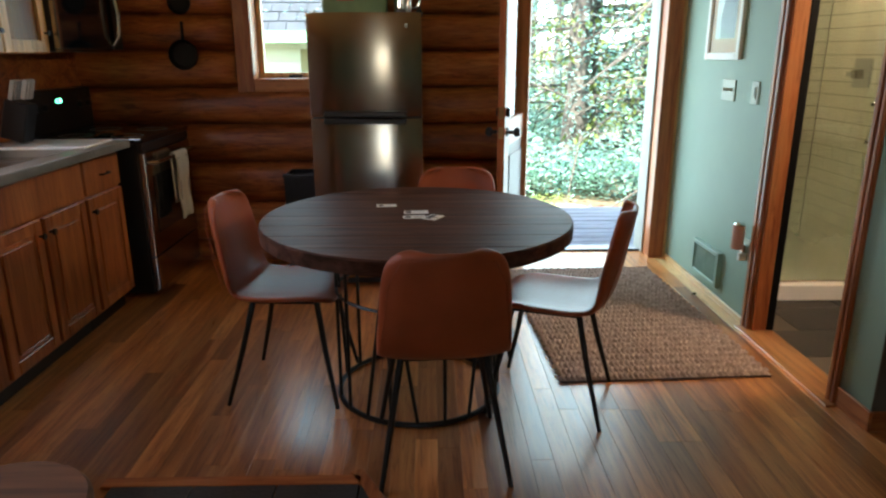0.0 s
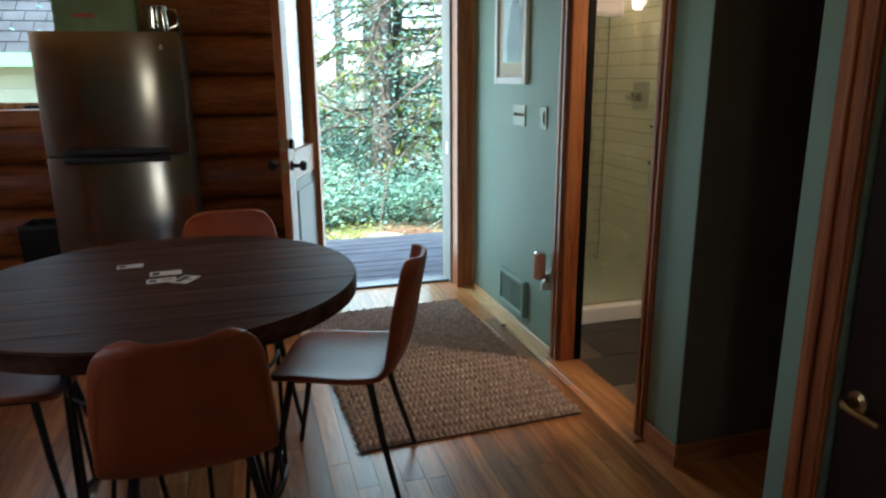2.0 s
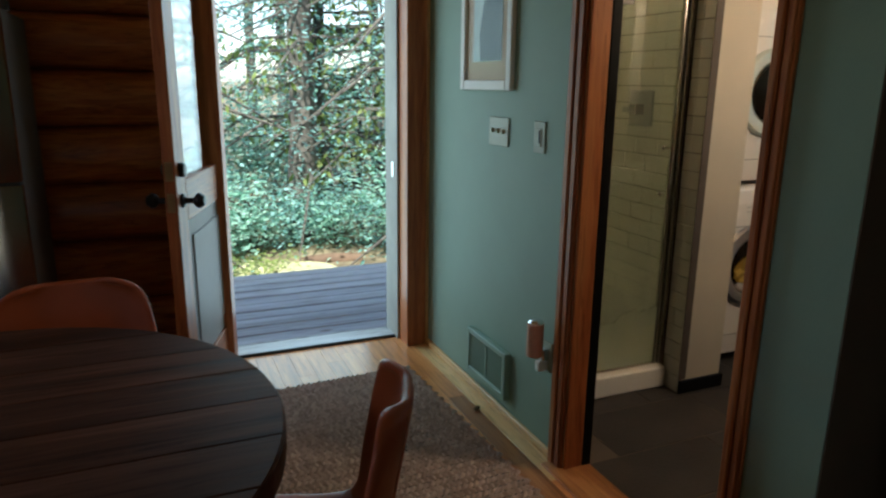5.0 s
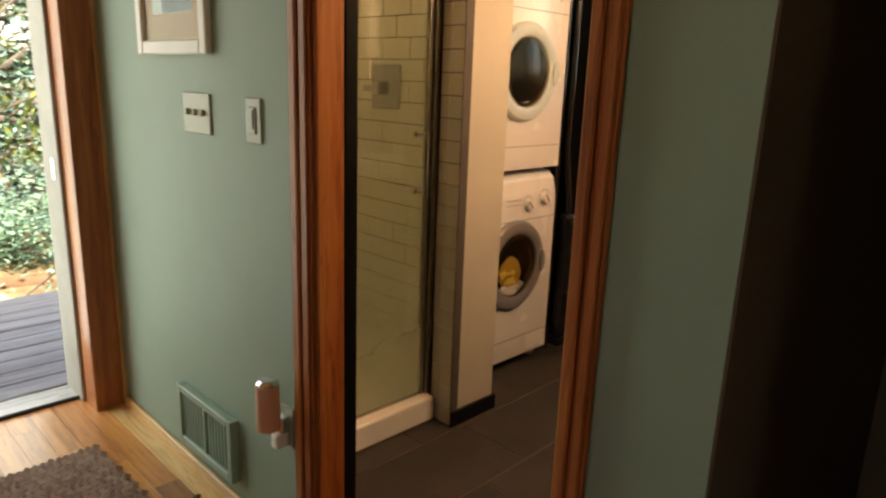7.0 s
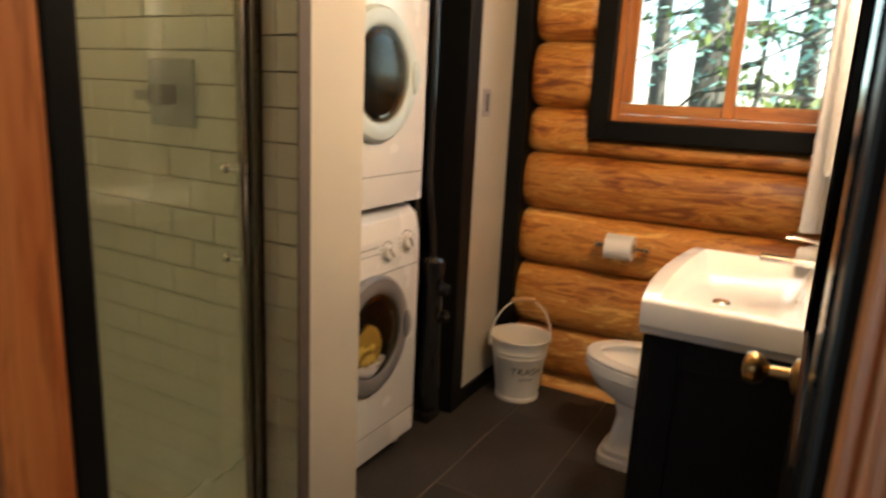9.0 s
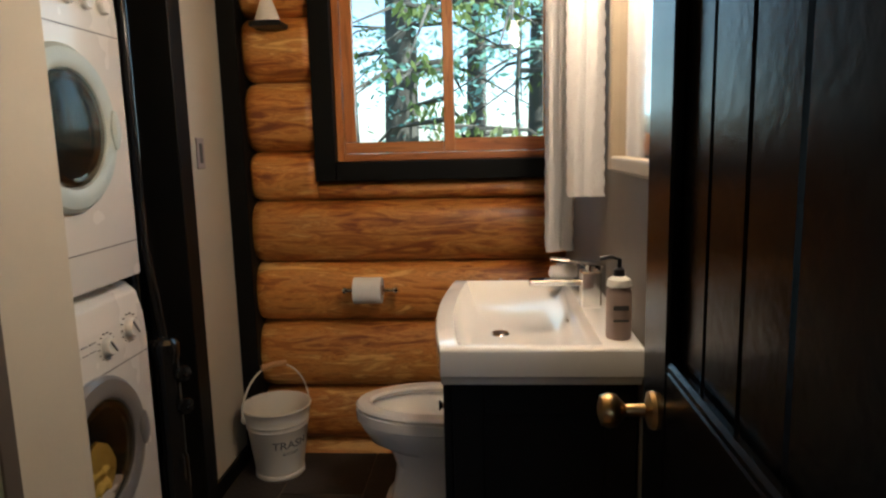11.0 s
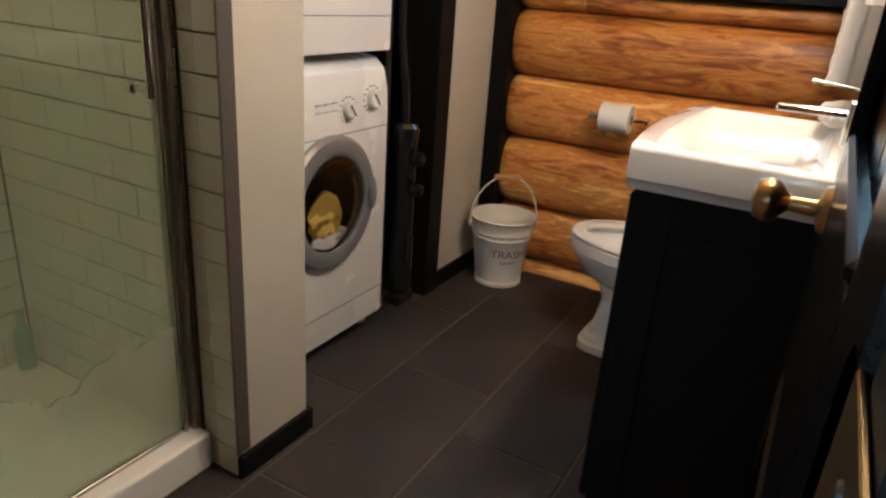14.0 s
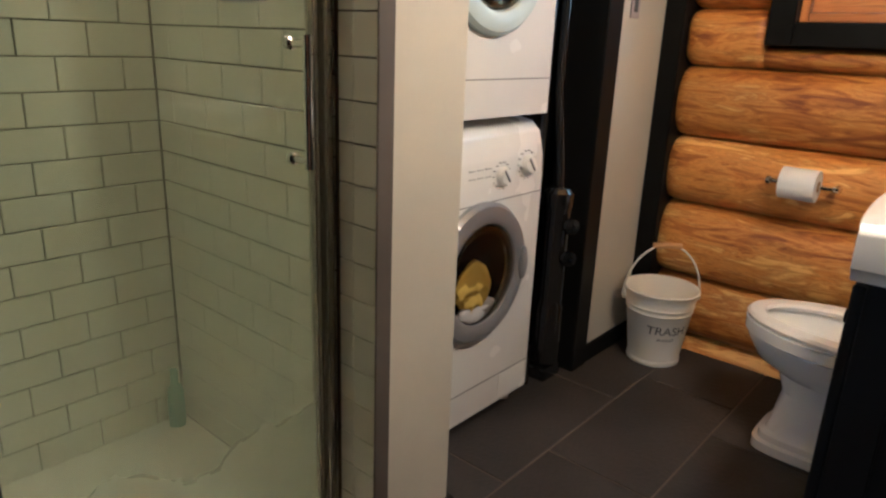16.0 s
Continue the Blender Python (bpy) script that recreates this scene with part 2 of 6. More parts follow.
def glassy(name, tint, rough=0.0, gloss=0.8):
    """Thin glass: a clear sheet with a gloss on it."""
    m, n, l, b = shader(name, rough)
    t = n.new("ShaderNodeBsdfTransparent")
    g = n.new("ShaderNodeBsdfGlossy")
    f = sheen(n, l, gloss)
    x = n.new("ShaderNodeMixShader")
    t.inputs[0].default_value = (*tint, 1)
    g.inputs["Roughness"].default_value = 0.02 + rough
    l.new(f.outputs[0], x.inputs[0])
    l.new(t.outputs[0], x.inputs[1])
    l.new(g.outputs[0], x.inputs[2])
    l.new(x.outputs[0], n["Material Output"].inputs[0])
    return m


def steamy_glass():
    """Shower glass: clear above, clouded with dried water below."""
    m, n, l, b = shader("clouded_shower_glass", 0.1)
    t = n.new("ShaderNodeBsdfTransparent")
    t.inputs[0].default_value = (0.86, 0.92, 0.84, 1)
    d = n.new("ShaderNodeBsdfTranslucent")
    d.inputs[0].default_value = (0.66, 0.70, 0.62, 1)
    g = n.new("ShaderNodeBsdfGlossy")
    g.inputs["Roughness"].default_value = 0.03
    f = sheen(n, l)
    v = coords(n, l)
    sep = n.new("ShaderNodeSeparateXYZ")
    l.new(v.outputs[0], sep.inputs[0])
    cloud = noise_at(n, l, v, 5, 4)
    add = n.new("ShaderNodeMath")
    add.operation = "MULTIPLY_ADD"
    add.inputs[1].default_value = 0.25
    l.new(cloud.outputs[0], add.inputs[0])
    l.new(sep.outputs[2], add.inputs[2])
    r = ramp(n, l, add.outputs[0], [(0.0, (0.58, 0.58, 0.58)), (0.6, (0.27, 0.27, 0.27)), (1.0, (0.13, 0.13, 0.13))])
    a, x = n.new("ShaderNodeMixShader"), n.new("ShaderNodeMixShader")
    l.new(r.outputs[0], a.inputs[0])
    l.new(t.outputs[0], a.inputs[1])
    l.new(d.outputs[0], a.inputs[2])
    l.new(f.outputs[0], x.inputs[0])
    l.new(a.outputs[0], x.inputs[1])
    l.new(g.outputs[0], x.inputs[2])
    l.new(x.outputs[0], n["Material Output"].inputs[0])
    return m


def foliage(name, dark, light):
    m, n, l, b = shader(name, 0.75)
    b.inputs["Specular IOR Level"].default_value = 0.12
    geo = n.new("ShaderNodeNewGeometry")
    r = ramp(n, l, geo.outputs["Random Per Island"], [(0.1, dark), (0.9, light)])
    l.new(r.outputs[0], b.inputs["Base Color"])
    tr = n.new("ShaderNodeBsdfTranslucent")
    x = n.new("ShaderNodeMixShader")
    x.inputs[0].default_value = 0.55
    l.new(r.outputs[0], tr.inputs[0])
    l.new(b.outputs[0], x.inputs[1])
    l.new(tr.outputs[0], x.inputs[2])
    l.new(x.outputs[0], n["Material Output"].inputs[0])
    return m


def jute():
    m, n, l, b = shader("braided_jute_and_grey_wool", 0.95)
    v = coords(n, l)
    big, small = noise_at(n, l, v, 1.6, 3), noise_at(n, l, v, 60, 3)
    geo = n.new("ShaderNodeNewGeometry")
    r = ramp(n, l, geo.outputs["Random Per Island"], [(0.0, (0.40, 0.30, 0.255)), (0.5, (0.54, 0.41, 0.355)), (1.0, (0.66, 0.52, 0.45))])
    g = mix(n, l, r.outputs[0], small.outputs[0], 0.5, "OVERLAY")
    l.new(g, b.inputs["Base Color"])
    relief(n, l, b, small.outputs[0], 0.6, 0.004)
    return m


leather.node_tree.nodes["Principled BSDF"].inputs["Specular IOR Level"].default_value = 0.45
for m_ in (black_paint, black_door_paint, slate_vanity):
    m_.node_tree.nodes["Principled BSDF"].inputs["Specular IOR Level"].default_value = 0.1
steel = brushed_steel()
pane_glass = glassy("window_glass", (0.93, 0.97, 0.95))
dark_glass = plain("black_glass", (0.006, 0.006, 0.007), 0.05, 0, 0.0, 60, 0.0, 0.5)
tinted_glass = glassy("washer_porthole_glass", (0.62, 0.59, 0.54), 0.0, 0.3)
shower_glass = steamy_glass()
leaf_green = foliage("spring_leaves", (0.16, 0.36, 0.25), (0.42, 0.66, 0.52))
leaf_blue = foliage("conifer_needles", (0.13, 0.31, 0.27), (0.35, 0.60, 0.54))
moss_strands = foliage("hanging_moss", (0.17, 0.23, 0.06), (0.32, 0.40, 0.14))
jute_braid = jute()

# ---- builders ----
def part(name, bm, material, parent=None, label="", smooth=False):
    me = bpy.data.meshes.new(name)
    if smooth:
        for f in bm.faces:
            f.smooth = True
    bm.normal_update()
    bm.to_mesh(me)
    bm.free()
    if smooth:
        me.set_sharp_from_angle(angle=radians(38))
    for m in material if isinstance(material, (list, tuple)) else [material]:
        me.materials.append(m)
    ob = new(name, me)
    if parent is not None:
        ob.parent = parent
    if label:
        ob["label"] = label
    return ob


def thing(name, label, category, place=(0, 0, 0), turn=0.0, group="", kind=""):
    ob = new(name)
    ob.matrix_basis = pose(*place, 0, 0, turn)
    return tagged(ob, label, category, group, kind)


def box(bm, x0, y0, z0, x1, y1, z1, bevel=0.0, seg=1):
    r = bmesh.ops.create_cube(bm, size=1, matrix=Matrix.Translation(((x0 + x1) / 2, (y0 + y1) / 2, (z0 + z1) / 2)) @ Matrix.Diagonal((abs(x1 - x0), abs(y1 - y0), abs(z1 - z0), 1)))
    if bevel:
        vs = set(r["verts"])
        es = [e for e in bm.edges if e.verts[0] in vs and e.verts[1] in vs]
        bmesh.ops.bevel(bm, geom=es, offset=bevel, segments=seg, affect="EDGES", profile=0.6)
    return bm


def B(x0, y0, z0, x1, y1, z1, bevel=0.003, seg=1):
    return box(bmesh.new(), x0, y0, z0, x1, y1, z1, bevel, seg)


def tube(bm, points, radius, sides=10, caps=True, taper=None):
    """A round bar along points."""
    pts = [Vector(p) for p in points]
    rings = []
    side = None
    for i, p in enumerate(pts):
        d = (pts[min(i + 1, len(pts) - 1)] - pts[max(i - 1, 0)]).normalized()
        if side is None:
            side = d.orthogonal().normalized()
        side = (side - d * side.dot(d)).normalized()
        up = d.cross(side)
        r = radius if taper is None else taper[i]
        rings.append([bm.verts.new(p + (side * math.cos(a) + up * math.sin(a)) * r) for a in (math.tau * k / sides for k in range(sides))])
    for a, b in zip(rings, rings[1:]):
        for k in range(sides):
            bm.faces.new((a[k], a[(k + 1) % sides], b[(k + 1) % sides], b[k]))
    if caps:
        bm.faces.new(rings[0][::-1])
        bm.faces.new(rings[-1])
    return bm


def lathe(profile, sides=40, squash=(1, 1), close=False):
    """A turned shape from (radius, height) pairs."""
    bm = bmesh.new()
    rings = []
    for r, z in profile:
        rings.append([bm.verts.new((math.cos(math.tau * k / sides) * r * squash[0], math.sin(math.tau * k / sides) * r * squash[1], z)) for k in range(sides)])
    for a, b in zip(rings, rings[1:]):
        for k in range(sides):
            bm.faces.new((a[k], a[(k + 1) % sides], b[(k + 1) % sides], b[k]))
    bm.faces.new(rings[0][::-1])
    if not close:
        bm.faces.new(rings[-1])
    bmesh.ops.recalc_face_normals(bm, faces=bm.faces)
    return bm


def moved(bm, m):
    bmesh.ops.transform(bm, matrix=m, verts=bm.verts)
    return bm


def ring(radius, thick, sides=48, flat=8, z=0.0):
    bm = bmesh.new()
    rows = []
    for k in range(sides):
        a = math.tau * k / sides
        c = Vector((math.cos(a) * radius, math.sin(a) * radius, z))
        o = Vector((math.cos(a), math.sin(a), 0))
        rows.append([bm.verts.new(c + o * math.cos(b) * thick + Vector((0, 0, math.sin(b) * thick))) for b in (math.tau * j / flat for j in range(flat))])
    for k in range(sides):
        a, b = rows[k], rows[(k + 1) % sides]
        for j in range(flat):
            bm.faces.new((a[j], b[j], b[(j + 1) % flat], a[(j + 1) % flat]))
    return bm


def slab(outline, z0, z1, bevel=0.0, seg=2):
    """An upright prism over an outline in x and y."""
    bm = bmesh.new()
    low = bm.faces.new([bm.verts.new((x, y, z0)) for x, y in outline])
    r = bmesh.ops.extrude_face_region(bm, geom=[low])
    bmesh.ops.translate(bm, vec=(0, 0, z1 - z0), verts=[v for v in r["geom"] if isinstance(v, bmesh.types.BMVert)])
    bmesh.ops.recalc_face_normals(bm, faces=bm.faces)
    if bevel:
        es = [e for e in bm.edges if abs(e.verts[0].co.z - e.verts[1].co.z) < 1e-6]
        bmesh.ops.bevel(bm, geom=es, offset=bevel, segments=seg, affect="EDGES", profile=0.6)
    return bm


def log_mesh(axis, a, b, across, z0, z1, depth=0.26, seed=0, round_a=0.0, round_b=0.0):
    """A peeled log along axis 0 or 1 from a to b, its middle at `across`, its course from z0 to z1."""
    bm = bmesh.new()
    n, sides = max(6, int((b - a) / 0.12)), 20
    rz, rd, cz = (z1 - z0) / 2 + 0.004, depth / 2, (z0 + z1) / 2
    stops = [(a, 1.0)] if not round_a else [(a, 0.82), (a + round_a * 0.3, 0.93), (a + round_a, 1.0)]
    lo, hi = stops[-1][0], b - (round_b or 0)
    stops += [(lo + (hi - lo) * i / n, 1.0) for i in range(1, n + 1)]
    if round_b:
        stops += [(b - round_b * 0.3, 0.93), (b, 0.82)]
    rings = []
    for s, k in stops:
        w = noise.noise(Vector((s * 0.7, seed * 3.1, 0))) * 0.012
        row = []
        for j in range(sides):
            t = math.tau * j / sides
            c, si = math.cos(t), math.sin(t)
            e = 0.72
            oy = math.copysign(abs(c) ** e, c) * rd * k
            oz = math.copysign(abs(si) ** e, si) * rz * (1 if k == 1 else 0.5 + 0.5 * k)
            j3 = noise.noise(Vector((s * 2.3, c * 1.5 + seed, si * 1.5))) * 0.006
            y, z = across + oy + w + j3 * c, cz + oz
            row.append(bm.verts.new((s, y, z) if axis == 0 else (y, s, z)))
        rings.append(row)
    for p, q in zip(rings, rings[1:]):
        for j in range(sides):
            bm.faces.new((p[j], p[(j + 1) % sides], q[(j + 1) % sides], q[j]))
    bm.faces.new(rings[0])
    bm.faces.new(rings[-1][::-1])
    bmesh.ops.recalc_face_normals(bm, faces=bm.faces)
    for f in bm.faces:
        f.smooth = len(f.verts) == 4
    return bm


def text_part(name, body, size, m, material, parent, depth=0.0006):
    cu = bpy.data.curves.new(name, "FONT")
    cu.body, cu.size, cu.extrude, cu.align_x, cu.align_y = body, size, depth, "CENTER", "CENTER"
    ob = new(name, cu)
    dep = bpy.context.evaluated_depsgraph_get()
    me = bpy.data.meshes.new_from_object(ob.evaluated_get(dep))
    bpy.data.objects.remove(ob)
    me.transform(m)
    me.materials.clear()
    me.materials.append(material)
    out = new(name, me)
    out.parent = parent
    return out

# ---- setting ----
GX, NY = 1.678, 4.61          # green wall's face; log wall's face
DX0, DX1 = 0.662, 1.556        # outer door's opening
BY0, BY1 = 2.536, 3.262        # bathroom doorway
HEAD, CEIL = 2.04, 2.42
WX0, WX1, WZ0, WZ1 = -1.15, -0.47, 1.243, 1.99   # kitchen window
VY0, VY1, VZ0, VZ1 = 2.485, 3.364, 1.24, 2.04      # bathroom window
LX = 4.15                                       # bathroom log wall's face

floor = tagged(part("floor", B(-2.5, -3.1, -0.12, GX + 1.2, 4.9, -0.012, 0), plain("subfloor", (0.10, 0.05, 0.025), 0.9)), "warm oak strip floor with a satin varnish", "floor", kind="structure")
bath_floor = tagged(part("bath_floor", B(GX + 0.09, 2.3, -0.011, 4.3, 4.9, -0.004, 0), grout), "charcoal slate tiles with brown grout", "floor", kind="structure")

# log wall with the outer door and the kitchen window
wall_north = tagged(new("wall_north"), "honey-brown varnished log wall", "wall", kind="structure")
COURSES = [-0.12, 0.13, 0.405, 0.69, 0.945, 1.187, 1.425, 1.65, 1.90, 2.15, 2.42]
for i, (z0, z1) in enumerate(zip(COURSES, COURSES[1:])):
    spans = [(-2.6, DX0 - 0.09)]
    if z1 > WZ0 - 0.02 and z0 < WZ1:
        spans = [(-2.6, WX0 - 0.12), (WX1 + 0.12, DX0 - 0.09)]
    if z0 > HEAD:
        spans = [(-2.6, GX + 0.02)]
    for a, b in spans:
        part("log", log_mesh(0, a, b, NY + 0.13, z0, z1, 0.27, i), log_x, wall_north)
core = B(-2.6, NY + 0.09, -0.1, WX0 - 0.1, NY + 0.2, CEIL, 0)
box(core, WX1 + 0.1, NY + 0.09, -0.1, DX0 - 0.08, NY + 0.2, CEIL)
box(core, WX0 - 0.1, NY + 0.09, -0.1, WX1 + 0.1, NY + 0.2, WZ0 - 0.1)
box(core, WX0 - 0.1, NY + 0.09, WZ1 + 0.1, WX1 + 0.1, NY + 0.2, CEIL)
part("chinking", core, dark_panel, wall_north)

hall_brown = plain("dark_brown_hall_wall", (0.125, 0.095, 0.066), 0.7, 0, 0.1, 60, 0.15)
hall_door = plain("dark_stained_door", (0.018, 0.008, 0.005), 0.45, 0, 0.25)
# green wall with the bathroom doorway
def wall_run(name, label, spans, material):
    bm = bmesh.new()
    for s in spans:
        box(bm, *s)
    return tagged(part(name, bm, material), label, "wall", kind="structure")


wall_green = wall_run("wall_east", "sage green painted plaster wall", [(GX, BY1, 0, GX + 0.1, NY + 0.3, CEIL), (GX, 2.284, 0, GX + 0.1, BY0, CEIL), (GX, BY0, HEAD, GX + 0.1, BY1, CEIL), (GX, -3.1, 0, GX + 0.1, 0.90, CEIL), (GX, 0.90, HEAD, GX + 0.1, 1.66, CEIL), (GX, 1.66, 0, GX + 0.099, 1.85, CEIL), (GX, 1.85, 2.1, GX + 0.1, 2.284, CEIL)], green_paint)
for span in [(GX + 0.0015, 2.2795, 0, 2.75, 2.2835, CEIL), (GX + 0.1, 2.284, 0, 4.4, 2.40, CEIL), (GX + 0.1, 1.74, 0, 2.8, 1.845, CEIL), (2.75, 1.845, 0, 2.85, 2.284, CEIL), (GX + 0.1, 0.85, 0, GX + 0.2, 1.74, CEIL)]:
    wall_run("wall_hall", "dark brown passage wall", [span], hall_brown)
wall_west = wall_run("wall_west", "dark log-coloured kitchen wall", [(-2.4, -3.1, 0, -2.3, 1.6, CEIL), (-2.4, 2.8, 0, -2.3, NY + 0.2, CEIL), (-2.4, 1.6, 0, -2.3, 2.8, 1.3), (-2.4, 1.6, 2.1, -2.3, 2.8, CEIL)], log_x)
wall_south = wall_run("wall_south", "sage green wall behind the dining space", [(-2.4, -3.1, 0, -0.70, -3.0, CEIL), (-0.25, -3.1, 0, GX, -3.0, CEIL), (-0.70, -3.1, 0, -0.25, -3.0, 0.9), (-0.70, -3.1, 2.05, -0.25, -3.0, CEIL)], green_paint)
ceiling = tagged(part("ceiling", B(-2.6, -3.2, CEIL, 4.5, 5.0, CEIL + 0.1, 0), ceiling_board), "pine board ceiling", "ceiling", kind="structure")

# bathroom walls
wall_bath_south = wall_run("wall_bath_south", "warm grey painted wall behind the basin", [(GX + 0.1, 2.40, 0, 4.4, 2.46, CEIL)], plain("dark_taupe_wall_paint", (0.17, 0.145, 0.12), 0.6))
PX0, PX1, PY = 2.53, 2.768, 3.602    # partition between shower and laundry
partition = wall_run("wall_shower", "warm grey partition beside the shower", [(PX0 + 0.012, PY, 0, PX1, 4.445, CEIL)], grey_paint)
wall_bath_north = wall_run("wall_bath_north", "black painted laundry recess", [(GX + 0.1, 4.445, 0, 4.4, 4.6, CEIL)], black_paint)
wall_bath_west = wall_run("wall_bath_west", "white painted shower wall", [(GX + 0.1, BY1, 0, GX + 0.112, 4.445, CEIL)], black_paint)
wall_pier = wall_run("wall_pier", "warm grey pier beside the laundry recess", [(3.76, 3.80, 0, 4.26, 3.93, CEIL)], grey_paint)
wall_alcove = wall_run("wall_alcove", "black wall of the laundry recess", [(3.76, 3.935, 0, 3.84, 4.445, CEIL)], black_paint)

wall_log_bath = tagged(new("wall_bath_log"), "golden varnished log wall with rounded log ends", "wall", kind="structure")
BATH = [-0.18, 0.05, 0.292, 0.582, 0.832, 1.088, 1.285, 1.56, 1.81, 2.07, 2.42]
for i, (z0, z1) in enumerate(zip(BATH, BATH[1:])):
    if z0 > 1.2 and z1 < 2.08:
        spans = [(VY1 + 0.085, 3.725), (2.3, VY0 - 0.08)]
    elif z0 == 1.088:
        spans = [(VY1 + 0.085, 3.725)]
    else:
        spans = [(2.3, 3.735)]
    for a, b in spans:
        part("log", log_mesh(1, a, b, LX + 0.13, z0, z1, 0.28 if z1 > 0.3 else 0.225, i + 20, 0, 0.05), log_y, wall_log_bath)
part("log", log_mesh(1, 2.3, VY1 + 0.085, LX + 0.13, 1.088, 1.163, 0.24, 40), log_y, wall_log_bath)
core = B(LX + 0.1, 2.3, -0.1, LX + 0.2, VY0, CEIL, 0)
box(core, LX + 0.1, VY1, -0.1, LX + 0.2, 3.95, CEIL)
box(core, LX + 0.1, VY0, -0.1, LX + 0.2, VY1, VZ0)
box(core, LX + 0.1, VY0, VZ1, LX + 0.2, VY1, CEIL)
part("chinking", core, dark_panel, wall_log_bath)

# trim
def trim(name, bm, material, label):
    return tagged(part(name, bm, material), label, "trim", kind="structure")


def casing(y0, y1, x, flip=1):
    """A moulded door casing: three steps."""
    bm = B(x - 0.012, y0, 0, x, y1, HEAD + 0.08, 0.002)
    w = y1 - y0
    box(bm, x - 0.02, y0 + w * 0.08, 0, x - 0.012, y0 + w * 0.42, HEAD + 0.08, 0.003)
    box(bm, x - 0.024, y0 + w * 0.55, 0, x - 0.012, y0 + w * 0.95, HEAD + 0.08, 0.004)
    return bm


trim("door_casing", casing(BY1, BY1 + 0.075, GX - 0.001), fir_trim, "red-brown fir casing of the bathroom doorway")
trim("door_casing", casing(BY0 - 0.057, BY0, GX - 0.001), fir_trim, "red-brown fir casing of the bathroom doorway")
trim("door_casing", B(GX - 0.02, BY0 - 0.075, HEAD, GX - 0.001, BY1 + 0.075, HEAD + 0.08), fir_y, "red-brown fir head casing")
trim("door_lining", B(GX - 0.002, BY1 - 0.014, 0, GX + 0.074, BY1 + 0.001, HEAD), fir_trim, "fir lining of the doorway")
trim("door_lining", B(GX + 0.075, BY1 - 0.0155, 0, GX + 0.113, BY1 + 0.001, HEAD), black_paint, "black painted door stop")
trim("door_lining", B(GX - 0.002, BY0 - 0.001, 0, GX + 0.055, BY0 + 0.007, HEAD), fir_trim, "fir lining of the doorway")
trim("door_lining", B(GX + 0.056, BY0 - 0.001, 0, GX + 0.113, BY0 + 0.016, HEAD), black_paint, "black painted door stop")
trim("door_lining", B(GX - 0.002, BY0, HEAD - 0.015, GX + 0.11, BY1, HEAD), fir_y, "fir head lining")
trim("door_sill", B(GX - 0.06, BY0 - 0.075, -0.01, GX + 0.11, BY1 + 0.06, 0.006), oak_floor, "oak threshold board of the bathroom")
# outer door frame
trim("door_jamb", B(DX1, NY - 0.01, 0, DX1 + 0.105, NY + 0.31, HEAD + 0.1), fir_trim, "dark red fir jamb of the outer door")
trim("door_jamb", B(DX1 - 0.014, NY + 0.11, 0, DX1, NY + 0.30, HEAD), plain("weathered_grey_stop", (0.33, 0.32, 0.27), 0.7, 0, 0.2, 30, 0.2), "weathered pale door stop")
trim("corner_strip", B(DX1 + 0.106, NY - 0.012, 0, GX - 0.001, NY + 0.03, CEIL), pine_z, "yellow pine corner strip")
trim("door_jamb", B(DX0 - 0.105, NY - 0.015, 0, DX0, NY + 0.31, HEAD + 0.1), fir_trim, "red fir jamb of the outer door")
trim("door_head", B(DX0 - 0.1, NY - 0.01, HEAD, DX1 + 0.1, NY + 0.31, HEAD + 0.1), fir_x, "red fir head of the outer door")
trim("door_sill", B(DX0, NY + 0.163, -0.03, DX1, NY + 0.31, 0.004), deck_wood, "weathered grey threshold board")
trim("weather_strip", B(DX0, NY + 0.148, -0.01, DX1, NY + 0.162, 0.014), dark_rubber, "dark strip along the threshold")
# base trim
trim("baseboard", B(GX - 0.016, BY1 + 0.076, 0, GX - 0.001, NY - 0.02, 0.035), pine_y, "low yellow pine shoe strip")
trim("baseboard", B(GX - 0.014, 2.266, 0, GX - 0.001, BY0 - 0.058, 0.085), fir_y, "red-brown baseboard")
trim("baseboard", B(GX, 2.266, 0, 2.75, 2.279, 0.085), fir_x, "red-brown baseboard of the passage")
trim("baseboard", B(PX0 - 0.010, PY - 0.016, 0, PX1 + 0.013, PY - 0.001, 0.064), black_paint, "black baseboard round the partition")
trim("baseboard", B(PX1 + 0.001, PY, 0, PX1 + 0.014, 3.9, 0.064), black_paint, "black baseboard in the laundry recess")
trim("baseboard", B(3.77, 3.785, 0, 4.11, 3.799, 0.07), black_paint, "black baseboard of the pier")
trim("corner_post", B(3.675, 3.78, 0, 3.77, 3.93, CEIL), black_paint, "black post at the laundry recess")
trim("corner_strip", B(4.12, 3.725, 0, 4.24, 3.799, CEIL), black_paint, "black strip where logs meet the pier")
# thin strip whose dark colour stands for the partition's shaded west side
trim("partition_shade_strip", B(PX0 - 0.010, PY - 0.004, 0.065, PX0 + 0.034, PY + 0.002, CEIL), plain("shaded_side_taupe", (0.085, 0.070, 0.058), 0.7), "taupe strip standing for the shaded side of the partition")
